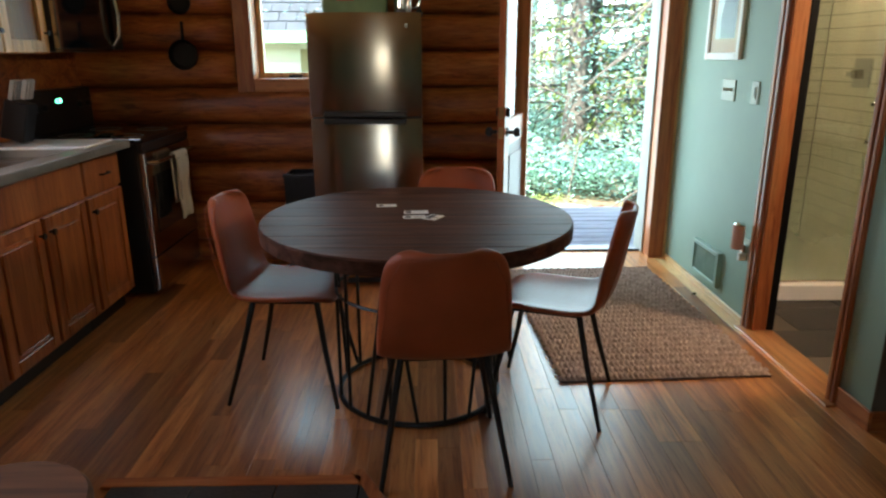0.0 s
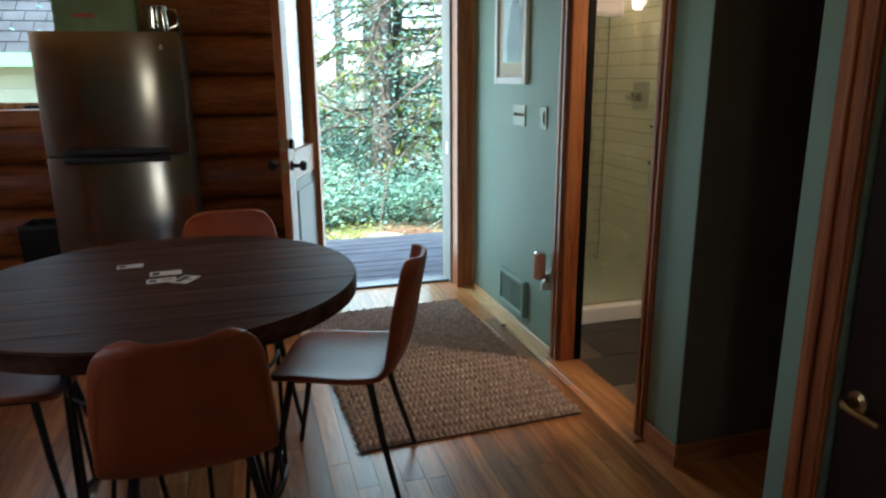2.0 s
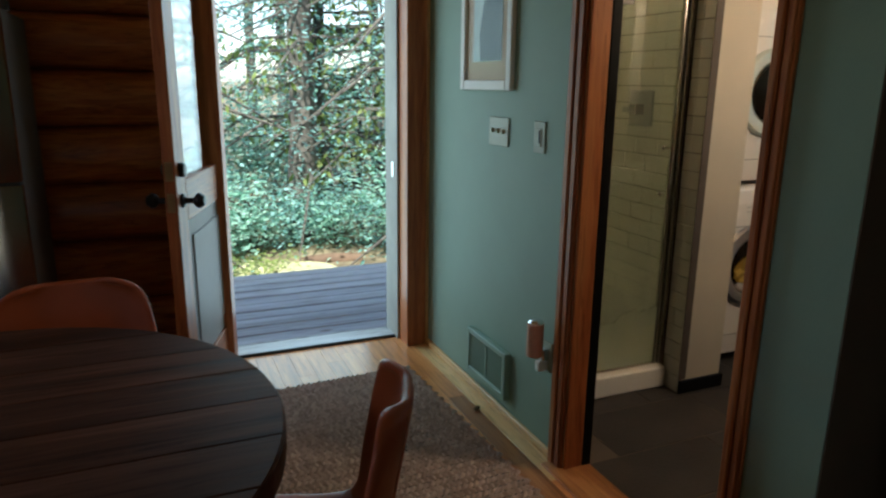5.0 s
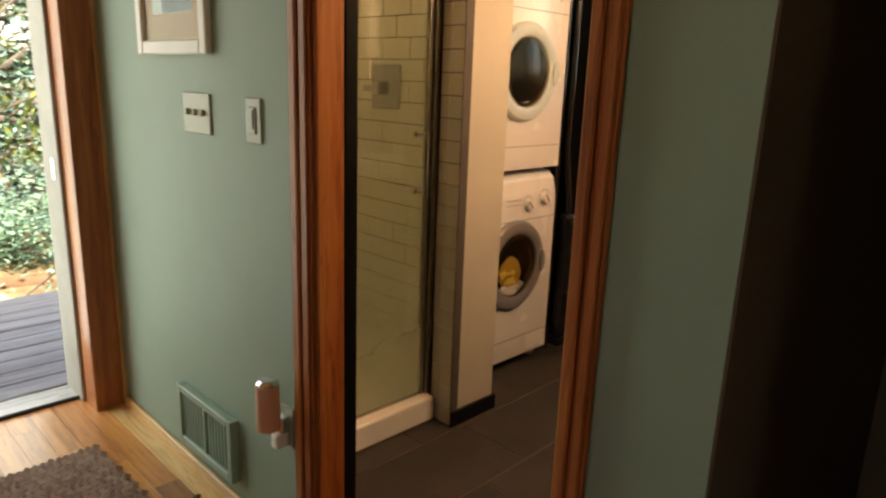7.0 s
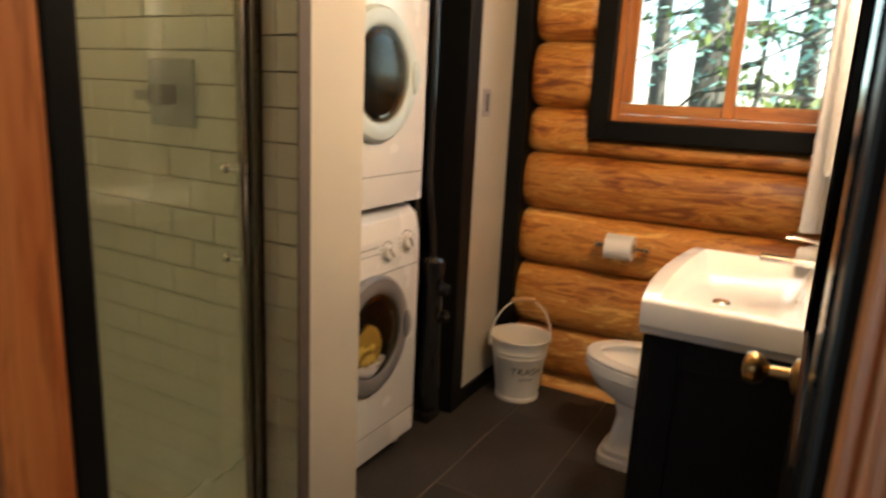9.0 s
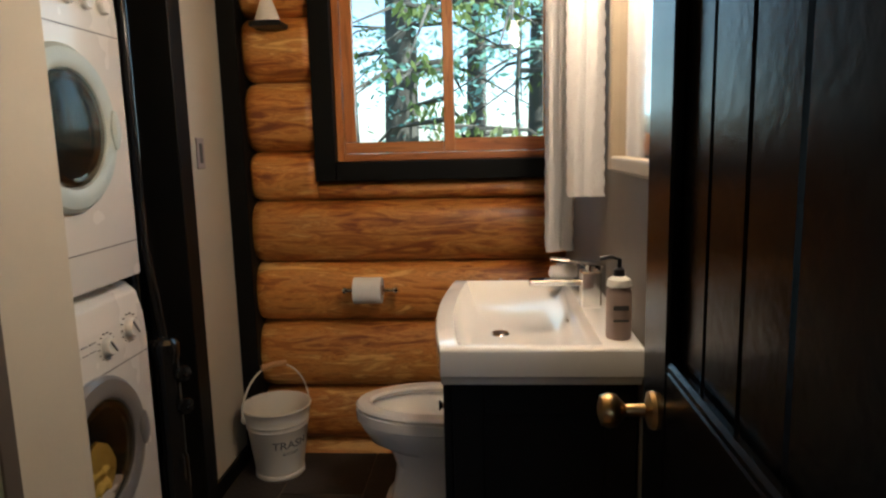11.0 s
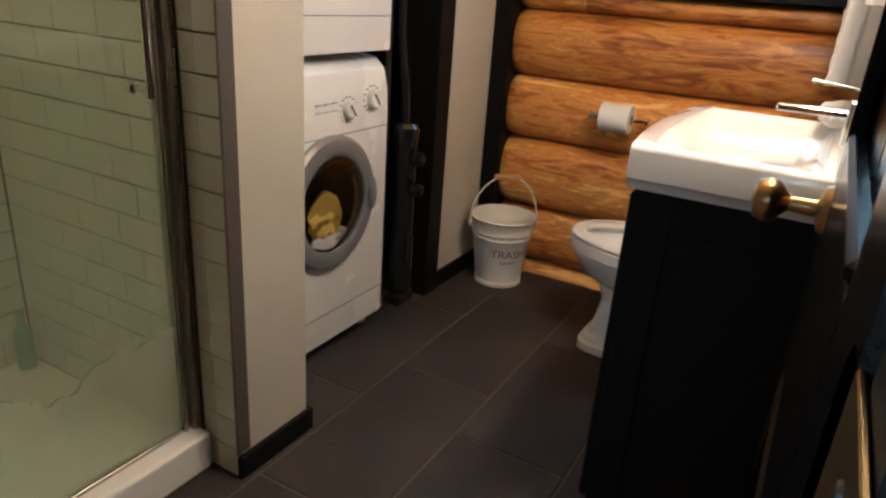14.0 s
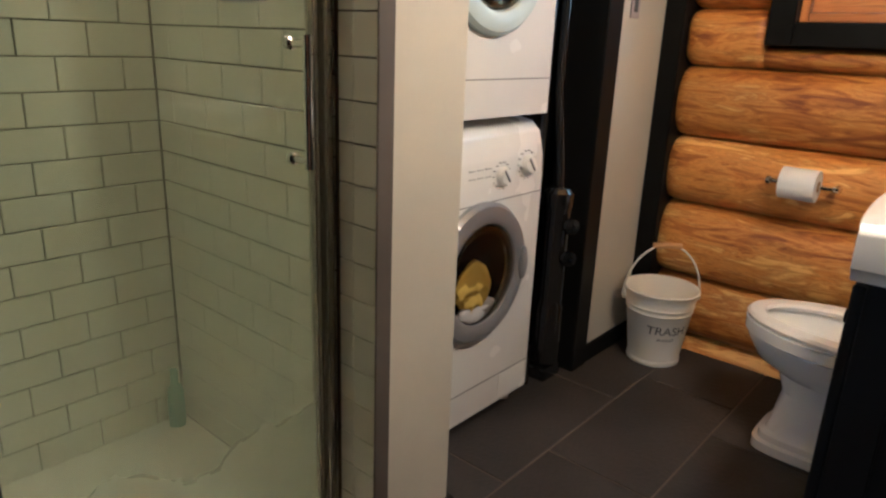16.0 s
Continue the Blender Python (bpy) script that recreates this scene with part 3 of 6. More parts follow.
# passage door
door_2 = tagged(new("door_2"), "closed dark brown interior door", "door", kind="structure")
part("panel", B(GX + 0.02, 0.905, 0, GX + 0.06, 1.655, HEAD - 0.005), hall_door, door_2)
part("rose", moved(lathe([(0.03, 0), (0.03, 0.006), (0.014, 0.012), (0.012, 0.05)], 20), Matrix.Translation((GX + 0.02, 1.60, 0.585)) @ Euler((0, -math.pi / 2, 0)).to_matrix().to_4x4()), brass, door_2, "aged brass rose", True)
part("lever", tube(bmesh.new(), [(GX - 0.028, 1.60, 0.585), (GX - 0.034, 1.57, 0.583), (GX - 0.034, 1.49, 0.58)], 0.009, 10), brass, door_2, "aged brass lever", True)
trim("door_casing", casing(1.66, 1.765, GX - 0.001), fir_trim, "red-brown fir casing of the passage door")
# ---- windows and doors ----
window_1 = tagged(new("window_1"), "kitchen window in a fir frame", "window", kind="structure")
for nm, b in (("jamb", (WX0 - 0.11, NY - 0.012, WZ0 - 0.085, WX0, NY + 0.29, WZ1 + 0.1)), ("jamb", (WX1, NY - 0.012, WZ0 - 0.085, WX1 + 0.11, NY + 0.29, WZ1 + 0.1)), ("sill", (WX0, NY - 0.012, WZ0 - 0.085, WX1, NY + 0.29, WZ0)), ("head", (WX0, NY - 0.012, WZ1, WX1, NY + 0.29, WZ1 + 0.1))):
    part(nm, B(*b, 0.004), fir_trim if nm == "jamb" else fir_x, window_1)
for nm, b in (("sash", (WX0 + 0.001, NY + 0.16, WZ0, WX0 + 0.035, NY + 0.2, WZ1)), ("sash", (WX1 - 0.035, NY + 0.16, WZ0, WX1 - 0.001, NY + 0.2, WZ1)), ("sash", (WX0 + 0.036, NY + 0.16, WZ0 + 0.001, WX1 - 0.036, NY + 0.2, WZ0 + 0.035))):
    part(nm, B(*b), pine_z, window_1, "pale wooden sash")
pane = part("pane", B(WX0 + 0.03, NY + 0.178, WZ0 + 0.03, WX1 - 0.03, NY + 0.183, WZ1, 0), pane_glass, window_1)
pane.visible_shadow = False
part("latch", B(-0.95, NY + 0.135, WZ0 + 0.004, -0.86, NY + 0.16, WZ0 + 0.02, 0.004), black_plastic, window_1)

window_2 = tagged(new("window_2"), "sliding bathroom window with orange fir sashes and a black surround", "window", kind="structure")
wf = LX - 0.02
for nm, b in (("surround", (wf, VY1, VZ0 - 0.075, LX + 0.3, VY1 + 0.082, VZ1 + 0.08)), ("surround", (wf, VY0 - 0.08, VZ0 - 0.075, LX + 0.3, VY0, VZ1 + 0.08)), ("surround", (wf, VY0, VZ0 - 0.075, LX + 0.3, VY1, VZ0)), ("surround", (wf, VY0, VZ1, LX + 0.3, VY1, VZ1 + 0.08))):
    part(nm, B(*b, 0.004), black_paint, window_2, "black painted surround")
SASH = [(0.25, (0.42, 0.14, 0.035)), (0.5, (0.56, 0.21, 0.05)), (0.75, (0.64, 0.28, 0.08))]
sash_y, sash_z = wood("orange_fir_sash_level", SASH, 1, 0.35, 1, False, 0.1, 0.3, 0.08), wood("orange_fir_sash_upright", SASH, 2, 0.35, 1, False, 0.1, 0.3, 0.08)
vm = 2.915
for nm, b, m in (("frame", (LX + 0.02, VY1 - 0.028, VZ0 + 0.001, LX + 0.12, VY1 - 0.001, VZ1), sash_z), ("frame", (LX + 0.02, VY0 + 0.001, VZ0 + 0.001, LX + 0.12, VY0 + 0.028, VZ1), sash_z), ("frame", (LX + 0.02, VY0 + 0.029, VZ0 + 0.001, LX + 0.12, VY1 - 0.029, VZ0 + 0.03), sash_y),
                 ("sash", (LX + 0.04, vm - 0.02, VZ0 + 0.032, LX + 0.07, vm + 0.022, VZ1), sash_z), ("sash", (LX + 0.04, vm + 0.024, VZ0 + 0.032, LX + 0.07, VY1 - 0.03, VZ0 + 0.075), sash_y), ("sash", (LX + 0.04, VY1 - 0.075, VZ0 + 0.077, LX + 0.07, VY1 - 0.03, VZ1), sash_z),
                 ("sash", (LX + 0.075, VY0 + 0.03, VZ0 + 0.032, LX + 0.1, vm, VZ0 + 0.085), sash_y), ("sash", (LX + 0.075, VY0 + 0.03, VZ0 + 0.087, LX + 0.1, VY0 + 0.06, VZ1), sash_z)):
    part(nm, B(*b), m, window_2)
for y0, y1, x in ((vm + 0.02, VY1 - 0.074, LX + 0.053), (VY0 + 0.05, vm, LX + 0.086)):
    p = part("pane", B(x, y0, VZ0 + 0.06, x + 0.004, y1, VZ1, 0), pane_glass, window_2)
    p.visible_shadow = False

# outer door, swung into the room
door_1 = tagged(new("door_1"), "open glazed outer door with dark hardware", "door", kind="structure")
door_1.matrix_basis = pose(DX0 + 0.012, 4.80, 0, 0, 0, 180 + 72.5)
DW = 0.84
white_side = plain("pale_weathered_door_paint", (0.30, 0.28, 0.26), 0.5)
for nm, b, m in (("stile", (DW - 0.125, -0.022, 0.01, DW, 0.022, 2.02), fir_trim), ("stile", (0, -0.022, 0.01, 0.12, 0.022, 2.02), fir_trim), ("rail", (0.121, -0.022, 0.01, DW - 0.126, 0.022, 0.24), fir_x), ("rail", (0.121, -0.022, 0.86, DW - 0.126, 0.022, 1.02), fir_x), ("rail", (0.121, -0.022, 1.9, DW - 0.126, 0.022, 2.02), fir_x), ("panel", (0.121, -0.012, 0.241, DW - 0.126, 0.012, 0.859), white_side)):
    part(nm, B(*b), m, door_1)
for sgn in (1, -1):
    part("raised_field", B(0.19, min(0.0125 * sgn, 0.018 * sgn), 0.31, DW - 0.195, max(0.0125 * sgn, 0.018 * sgn), 0.79, 0.002), white_side, door_1)
dp = part("pane", B(0.121, -0.003, 1.021, DW - 0.126, 0.003, 1.899, 0), pane_glass, door_1)
dp.visible_shadow = False
for zz, nm in ((1.065, "deadbolt"), (0.95, "knob")):
    part(nm + "_plate", B(DW, -0.014, zz - 0.035, DW + 0.002, 0.014, zz + 0.035, 0), brass, door_1)
    for sgn in (1, -1):
        prof = [(0.027, 0), (0.027, 0.014), (0.02, 0.02)] if nm == "deadbolt" else [(0.027, 0), (0.025, 0.008), (0.011, 0.014), (0.011, 0.04), (0.026, 0.052), (0.029, 0.066), (0.018, 0.082)]
        part(nm, moved(lathe(prof, 18), Matrix.Translation((DW - 0.06, 0.022 * sgn, zz)) @ Euler((radians(-90 * sgn), 0, 0)).to_matrix().to_4x4()), black_metal, door_1, "", True)
part("strike_plate", B(DX1 - 0.017, NY + 0.16, 0.9, DX1 - 0.0145, NY + 0.19, 0.98, 0), chrome, tagged(new("lock_strike"), "small metal strike on the outer door's jamb", "strike plate"))

# bathroom door, opened against the wall
door_3 = tagged(new("door_3"), "open black panelled bathroom door", "door", kind="structure")
door_3.matrix_basis = pose(1.795, 2.555, 0, 0, 0, 0)
W3 = 0.62
for nm, b in (("stile", (0, -0.036, 0.01, 0.105, 0, 2.0)), ("stile", (W3 - 0.115, -0.036, 0.01, W3, 0, 2.0)), ("rail", (0.106, -0.036, 0.01, W3 - 0.116, 0, 0.2)), ("rail", (0.106, -0.036, 0.80, W3 - 0.116, 0, 1.03)), ("rail", (0.106, -0.036, 1.89, W3 - 0.116, 0, 2.0))):
    part(nm, B(*b, 0.004), black_door_paint, door_3)
for z0, z1 in ((0.201, 0.799), (1.031, 1.889)):
    for k in range(4):
        a = 0.107 + k * 0.0994
        part("board", B(a, -0.03, z0, a + 0.0985, -0.012, z1, 0.005), black_door_paint, door_3)
    part("moulding", B(W3 - 0.129, -0.012, z0, W3 - 0.1165, 0.004, z1, 0.004), black_door_paint, door_3)
    part("moulding", B(0.106, -0.012, z0, W3 - 0.131, 0.003, z0 + 0.014, 0.004), black_door_paint, door_3)
    part("moulding", B(0.106, -0.012, z1 - 0.014, W3 - 0.131, 0.003, z1, 0.004), black_door_paint, door_3)
knob = part("knob", moved(lathe([(0.026, 0), (0.024, 0.006), (0.009, 0.011), (0.008, 0.036), (0.013, 0.041), (0.021, 0.048), (0.0235, 0.058), (0.020, 0.068), (0.008, 0.072)], 24), Matrix.Translation((W3 - 0.06, 0.0, 0.955)) @ Euler((radians(-90), 0, 0)).to_matrix().to_4x4()), brass, door_3, "aged brass knob", True)

hinge = thing("door_hinge", "aged brass hinge leaf with rounded corners on the bathroom jamb", "hinge", (GX + 0.092, BY0 + 0.0165, 0.995))
leaf_out = [(0.044 * sx + 0.016 * math.cos(a), 0.034 * sz + 0.016 * math.sin(a)) for sx, sz, a0 in ((1, 1, 0), (-1, 1, 90), (-1, -1, 180), (1, -1, 270)) for a in (radians(a0 + d) for d in (0, 30, 60, 90))]
part("leaf", moved(slab(leaf_out, 0, 0.0025, 0.0006, 1), Euler((radians(-90), 0, 0)).to_matrix().to_4x4()), brass, hinge)
for hx, hz in ((-0.012, 0.032), (0.012, 0.0), (-0.012, -0.032)):
    part("screw", moved(lathe([(0.0055, 0), (0.0045, 0.0012), (0.0, 0.0014)], 14), Matrix.Translation((hx, 0.0025, hz)) @ Euler((radians(-90), 0, 0)).to_matrix().to_4x4()), black_metal, hinge, "dark screw head")

# ---- dining space ----
table = thing("dining_table", "round dark weathered plank dining table on a black wire drum base", "table", (-0.05, 2.677, 0))
TOP, R = 0.765, 0.62
for k in range(8):
    a, b = -R + k * R / 4 + 0.0012, -R + (k + 1) * R / 4 - 0.0012
    out = []
    for s, y0, y1 in ((1, a, b), (-1, b, a)):
        for i in range(15):
            y = y0 + (y1 - y0) * i / 14
            out.append((s * math.sqrt(max(R * R - y * y, 1e-4)), y))
    part("plank", slab(out, TOP - 0.022, TOP - random.random() * 0.0012, 0.0015, 1), table_wood, table)
part("rim", moved(lathe([(R - 0.012, TOP - 0.06), (R + 0.003, TOP - 0.058), (R + 0.004, TOP - 0.008), (R - 0.003, TOP - 0.004), (R - 0.004, TOP - 0.03), (R - 0.3, TOP - 0.03), (R - 0.3, TOP - 0.05)], 72), Matrix.Identity(4)), table_wood, table)
part("base_ring", moved(ring(0.340, 0.011, 56, 8, 0.012), Matrix.Identity(4)), black_metal, table, "", True)
part("top_ring", moved(ring(0.340, 0.010, 56, 8, TOP - 0.07), Matrix.Identity(4)), black_metal, table, "", True)
part("waist_ring", moved(ring(0.338, 0.007, 56, 6, 0.47), Matrix.Identity(4)), black_metal, table, "", True)
for k in range(20):
    a0 = math.tau * k / 20
    a1 = a0 + (0.30 if k % 4 == 1 else -0.30 if k % 4 == 3 else 0.0)
    pts = [(0.34 * math.cos(a), 0.34 * math.sin(a), z) for a, z in ((a0, 0.012), (a1, TOP - 0.07))]
    part("rod", tube(bmesh.new(), pts, 0.0075, 8), black_metal, table, "", True)


def shell_mesh():
    """One moulded seat and back."""
    path = [(0.235, 0.425), (0.215, 0.447), (0.15, 0.452), (0.05, 0.446), (-0.05, 0.442), (-0.12, 0.447), (-0.165, 0.465), (-0.195, 0.51), (-0.212, 0.57), (-0.226, 0.65), (-0.24, 0.73), (-0.252, 0.79), (-0.258, 0.825), (-0.26, 0.838)]
    wide = [0.13, 0.195, 0.215, 0.222, 0.222, 0.220, 0.218, 0.214, 0.212, 0.208, 0.200, 0.188, 0.160, 0.10]
    bm = bmesh.new()
    n = 12
    rows = []
    for i, ((y, z), w) in enumerate(zip(path, wide)):
        row = []
        for k in range(n + 1):
            u = -1 + 2 * k / n
            lift = abs(u) ** 3
            back = min(1, max(0, (i - 5) / 3))
            row.append(bm.verts.new((u * w, y - 0.032 - 0.012 * back + lift * 0.055 * back, z + lift * 0.022 * (1 - back) * (0.4 if i < 2 else 1))))
        rows.append(row)
    for a, b in zip(rows, rows[1:]):
        for k in range(n):
            bm.faces.new((a[k], a[k + 1], b[k + 1], b[k]))
    bmesh.ops.recalc_face_normals(bm, faces=bm.faces)
    return bm


chair = thing("dining_chair", "cognac faux-leather shell chair on thin black splayed legs", "chair", group="chairs round the table")
sh = part("seat_shell", shell_mesh(), leather, chair, "", True)
md = sh.modifiers.new("thick", "SOLIDIFY")
md.thickness, md.offset = 0.022, 0.0
md = sh.modifiers.new("round", "SUBSURF")
md.levels = md.render_levels = 2
part("seam", tube(bmesh.new(), [(-0.205, -0.222, 0.50), (-0.19, -0.257, 0.62), (-0.175, -0.28, 0.74), (-0.14, -0.297, 0.81), (0, -0.31, 0.832), (0.14, -0.297, 0.81), (0.175, -0.28, 0.74), (0.19, -0.257, 0.62), (0.205, -0.222, 0.50)], 0.002, 6), leather, chair)
for sx in (1, -1):
    part("leg", tube(bmesh.new(), [(0.14 * sx, -0.13, 0.435), (0.175 * sx, -0.175, 0.24), (0.217 * sx, -0.24, 0.0)], 0.011, 10, True, [0.0125, 0.0115, 0.0085]), black_metal, chair, "", True)
    part("leg", tube(bmesh.new(), [(0.14 * sx, 0.13, 0.44), (0.175 * sx, 0.165, 0.24), (0.217 * sx, 0.215, 0.0)], 0.011, 10, True, [0.0125, 0.0115, 0.0085]), black_metal, chair, "", True)
    part("seat_rail", tube(bmesh.new(), [(0.14 * sx, -0.14, 0.43), (0.14 * sx, 0.14, 0.432)], 0.009, 8), black_metal, chair, "", True)
for yy in (-0.13, 0.13):
    part("cross_rail", tube(bmesh.new(), [(-0.14, yy, 0.43), (0.14, yy, 0.43)], 0.008, 8), black_metal, chair, "", True)
chair.matrix_basis = pose(0.035, 2.183, 0, 0, 0, 4)
copy_thing(chair, pose(-0.575, 2.727, 0, 0, 0, -95))
copy_thing(chair, pose(0.492, 2.58, 0, 0, 0, 70.6))
copy_thing(chair, pose(0.15, 3.16, 0, 0, 0, 183))

def card(x, y, w, d, turn, text=False):
    c = thing("card", "small white printed card lying on the table", "card", (x, y, TOP + 0.0005), turn, "cards on the table")
    part("sheet", B(-w / 2, -d / 2, 0, w / 2, d / 2, 0.0012, 0), paper, c)
    part("print", B(-w / 2 + 0.008, -d / 2 + 0.012, 0.0012, -w / 2 + 0.03, d / 2 - 0.012, 0.0016, 0), ink, c)
    if text:
        part("print", B(0.0, -0.006, 0.0012, w / 2 - 0.008, 0.006, 0.0016, 0), bottle_label, c)


card(-0.185, 2.865, 0.085, 0.05, 6)
card(-0.055, 2.735, 0.10, 0.055, 4)
card(-0.06, 2.65, 0.09, 0.05, 8, True)
card(0.015, 2.64, 0.06, 0.085, -28, True)

# braided rug
rug = thing("rug", "braided jute and grey wool rug before the outer door", "rug", (1.016, 3.51, 0), 2.6)
bm = bmesh.new()
RW, RL = 0.955, 1.60
rows = 50
for r in range(rows):
    y = -RL / 2 + (r + 0.5) * RL / rows
    n = 40
    for k in range(n):
        x = -RW / 2 + (k + 0.5) * RW / n + (0.006 if r % 2 else -0.006)
        hx, hy, hz = RW / n * 0.95, RL / rows * 0.40, 0.017
        lean = 0.006 if r % 2 else -0.006
        vs = []
        for j in range(6):
            a = math.tau * j / 6
            vs.append(bm.verts.new((x + math.cos(a) * hx, y + math.sin(a) * hy + math.cos(a) * lean, 0.008)))
        top = bm.verts.new((x, y, 0.008 + hz * random.uniform(0.8, 1.2)))
        for j in range(6):
            bm.faces.new((vs[j], vs[(j + 1) % 6], top))
tagged(part("braid", bm, jute_braid, rug, "", True), kind="stuff")
part("backing", B(-RW / 2, -RL / 2, 0.001, RW / 2, RL / 2, 0.008, 0.002), plain("dark_rug_backing", (0.07, 0.05, 0.045), 0.95), rug)

# hearth pad and stump beside the camera's start
hearth = thing("hearth_pad", "dark slate hearth pad in an oak border", "hearth")
for k in range(3):
    part("tile", B(-1.06 + k * 0.275, 1.50, 0.0, -1.06 + k * 0.275 + 0.27, 1.965, 0.016, 0.002), slate, hearth)
part("border", B(-1.10, 1.968, 0, -0.235, 2.02, 0.014, 0.003), fir_x, hearth)
part("border", moved(B(-0.025, -0.28, 0, 0.025, 0.28, 0.014, 0.003), Matrix.Translation((-0.125, 1.80, 0)) @ Euler((0, 0, radians(28))).to_matrix().to_4x4()), fir_y, hearth)
part("tile", slab([(-0.235, 1.50), (-0.02, 1.50), (-0.235, 1.965)], 0, 0.016), slate, hearth)
stump = thing("log_stool", "sawn log round used as a stool", "stool", (-1.0, 1.33, 0))
part("trunk", lathe([(0.215, 0.0), (0.22, 0.1), (0.212, 0.25), (0.215, 0.385), (0.208, 0.393)], 40), stump_wood, stump)
part("top", lathe([(0.207, 0.393), (0.205, 0.398), (0.0, 0.4)], 40), stump_wood, stump)

# green wall: picture, switches, vent, plug
pic = thing("framed_picture", "mountain photograph in a white frame with a pale mat", "picture", (GX, 3.965, 1.362))
for b in ((-0.022, -0.230, 0, 0, -0.190, 0.62), (-0.022, 0.190, 0, 0, 0.230, 0.62), (-0.022, -0.189, 0, 0, 0.189, 0.04), (-0.022, -0.189, 0.58, 0, 0.189, 0.62)):
    part("frame", B(*b, 0.004), white_paint, pic)
mat_paper = plain("peach_mat_board", (0.62, 0.42, 0.25), 0.8)
part("mat", B(-0.006, -0.190, 0.04, -0.001, 0.190, 0.58, 0), mat_paper, pic)
part("print", B(-0.0075, -0.13, 0.115, -0.0062, 0.13, 0.52, 0), plain("photo_sky", (0.55, 0.62, 0.60), 0.5, 0, 0.3, 9), pic, "pale sky of the photograph")
rock = [(-0.128, 0.117), (0.06, 0.117), (0.07, 0.22), (0.05, 0.30), (0.02, 0.40), (-0.03, 0.47), (-0.09, 0.45), (-0.13, 0.36)]
bm = bmesh.new()
bm.faces.new([bm.verts.new((-0.0085, y, z)) for y, z in rock])
part("rock_shape", bm, plain("photo_rock", (0.03, 0.035, 0.05), 0.5, 0, 0.4, 20), pic, "dark rock in the photograph")
g = part("glazing", B(-0.012, -0.190, 0.04, -0.0105, 0.190, 0.58, 0), glassy("low_glare_glazing", (0.95, 0.97, 0.96), 0.0, 0.12), pic)
g.visible_shadow = False


def switch(y, w, toggles, kindname):
    s = thing("light_switch", "ivory wall plate with " + kindname, "switch", (GX, y, 1.20))
    part("plate", B(-0.006, -w / 2, -0.057, 0, w / 2, 0.057, 0.002), ivory, s)
    if toggles > 1:
        for k in range(toggles):
            yy = (k - (toggles - 1) / 2) * 0.046
            part("toggle", B(-0.016, yy - 0.005, -0.006, -0.006, yy + 0.005, 0.012, 0.002), plain("ivory_toggle", (0.45, 0.42, 0.28), 0.4), s)
    else:
        part("rocker", B(-0.009, -0.017, -0.034, -0.006, 0.017, 0.034, 0.002), ivory, s)
        part("slot", B(-0.011, -0.009, -0.02, -0.009, -0.003, 0.026, 0), ink, s)


switch(3.845, 0.165, 3, "three toggles")
switch(3.527, 0.075, 1, "a dimmer slide")
vent = thing("wall_vent", "green painted wall register with slats", "vent", (GX, 3.866, 0.19))
vent_paint = plain("sage_green_metal", (0.24, 0.36, 0.28), 0.45)
for b in ((-0.03, -0.185, -0.105, 0, -0.16, 0.105), (-0.03, 0.16, -0.105, 0, 0.185, 0.105), (-0.03, -0.16, -0.105, 0, 0.16, -0.08), (-0.03, -0.16, 0.08, 0, 0.16, 0.105)):
    part("frame", B(*b, 0.003), vent_paint, vent)
part("backing", B(-0.008, -0.16, -0.08, -0.001, 0.16, 0.08, 0), plain("vent_dark", (0.05, 0.07, 0.06), 0.8), vent)
for k in range(16):
    part("slat", B(-0.022, -0.152 + k * 0.02, -0.08, -0.010, -0.144 + k * 0.02, 0.08, 0), vent_paint, vent)
part("divider", B(-0.026, -0.006, -0.08, -0.008, 0.006, 0.08, 0), vent_paint, vent)
plug = thing("plug_in_freshener", "peach cylinder plugged into a low wall socket", "air freshener", (GX, 3.405, 0.44))
part("socket_plate", B(-0.006, -0.036, -0.10, 0, 0.036, 0.014, 0.002), ivory, plug)
part("plug_body", B(-0.035, -0.022, -0.055, -0.006, 0.022, -0.01, 0.006, 2), chrome, plug)
part("tube", moved(lathe([(0.029, -0.055), (0.031, -0.05), (0.031, 0.07), (0.028, 0.073)], 24), Matrix.Translation((-0.058, 0.0, 0.02))), plain("peach_card", (0.62, 0.33, 0.22), 0.7), plug, "peach card tube", True)
part("foil_top", moved(lathe([(0.029, 0.0), (0.03, 0.006), (0.02, 0.014)], 24), Matrix.Translation((-0.058, 0.0, 0.092))), chrome, plug, "crumpled foil top")
part("night_light", B(-0.045, -0.014, -0.10, -0.006, 0.014, -0.06, 0.006, 2), white_paint, plug)
leaf = thing("dry_leaf", "small dark dry leaf on the floor", "leaf", (1.585, 3.80, 0.004), 30)
part("blade", moved(lathe([(0.0, 0.0), (0.022, 0.004), (0.014, 0.012), (0.0, 0.014)], 9, (1, 0.5)), Matrix.Identity(4)), plain("dead_leaf", (0.09, 0.06, 0.02), 0.9), leaf)

# ---- kitchen ----
fridge = thing("refrigerator", "stainless top-freezer refrigerator against the log wall", "refrigerator", (-0.366, 4.012, 0))
FW, FH, SPLIT = 0.3245, 1.622, 1.040
part("body", B(-FW + 0.004, 0.055, 0.03, FW - 0.004, 0.56, FH - 0.012, 0.006), plain("dark_grey_fridge_side", (0.09, 0.085, 0.08), 0.5), fridge, "dark grey cabinet")


def bowed(z0, z1):
    """A door with a gently bowed front."""
    out = [(-FW, 0.05), (FW, 0.05)]
    for k in range(17):
        u = 1 - 2 * k / 16
        out.append((u * FW, 0.012 * abs(u) ** 4 - 0.006 * (1 - u * u)))
    bm = slab(out, z0, z1, 0.004, 2)
    return bm


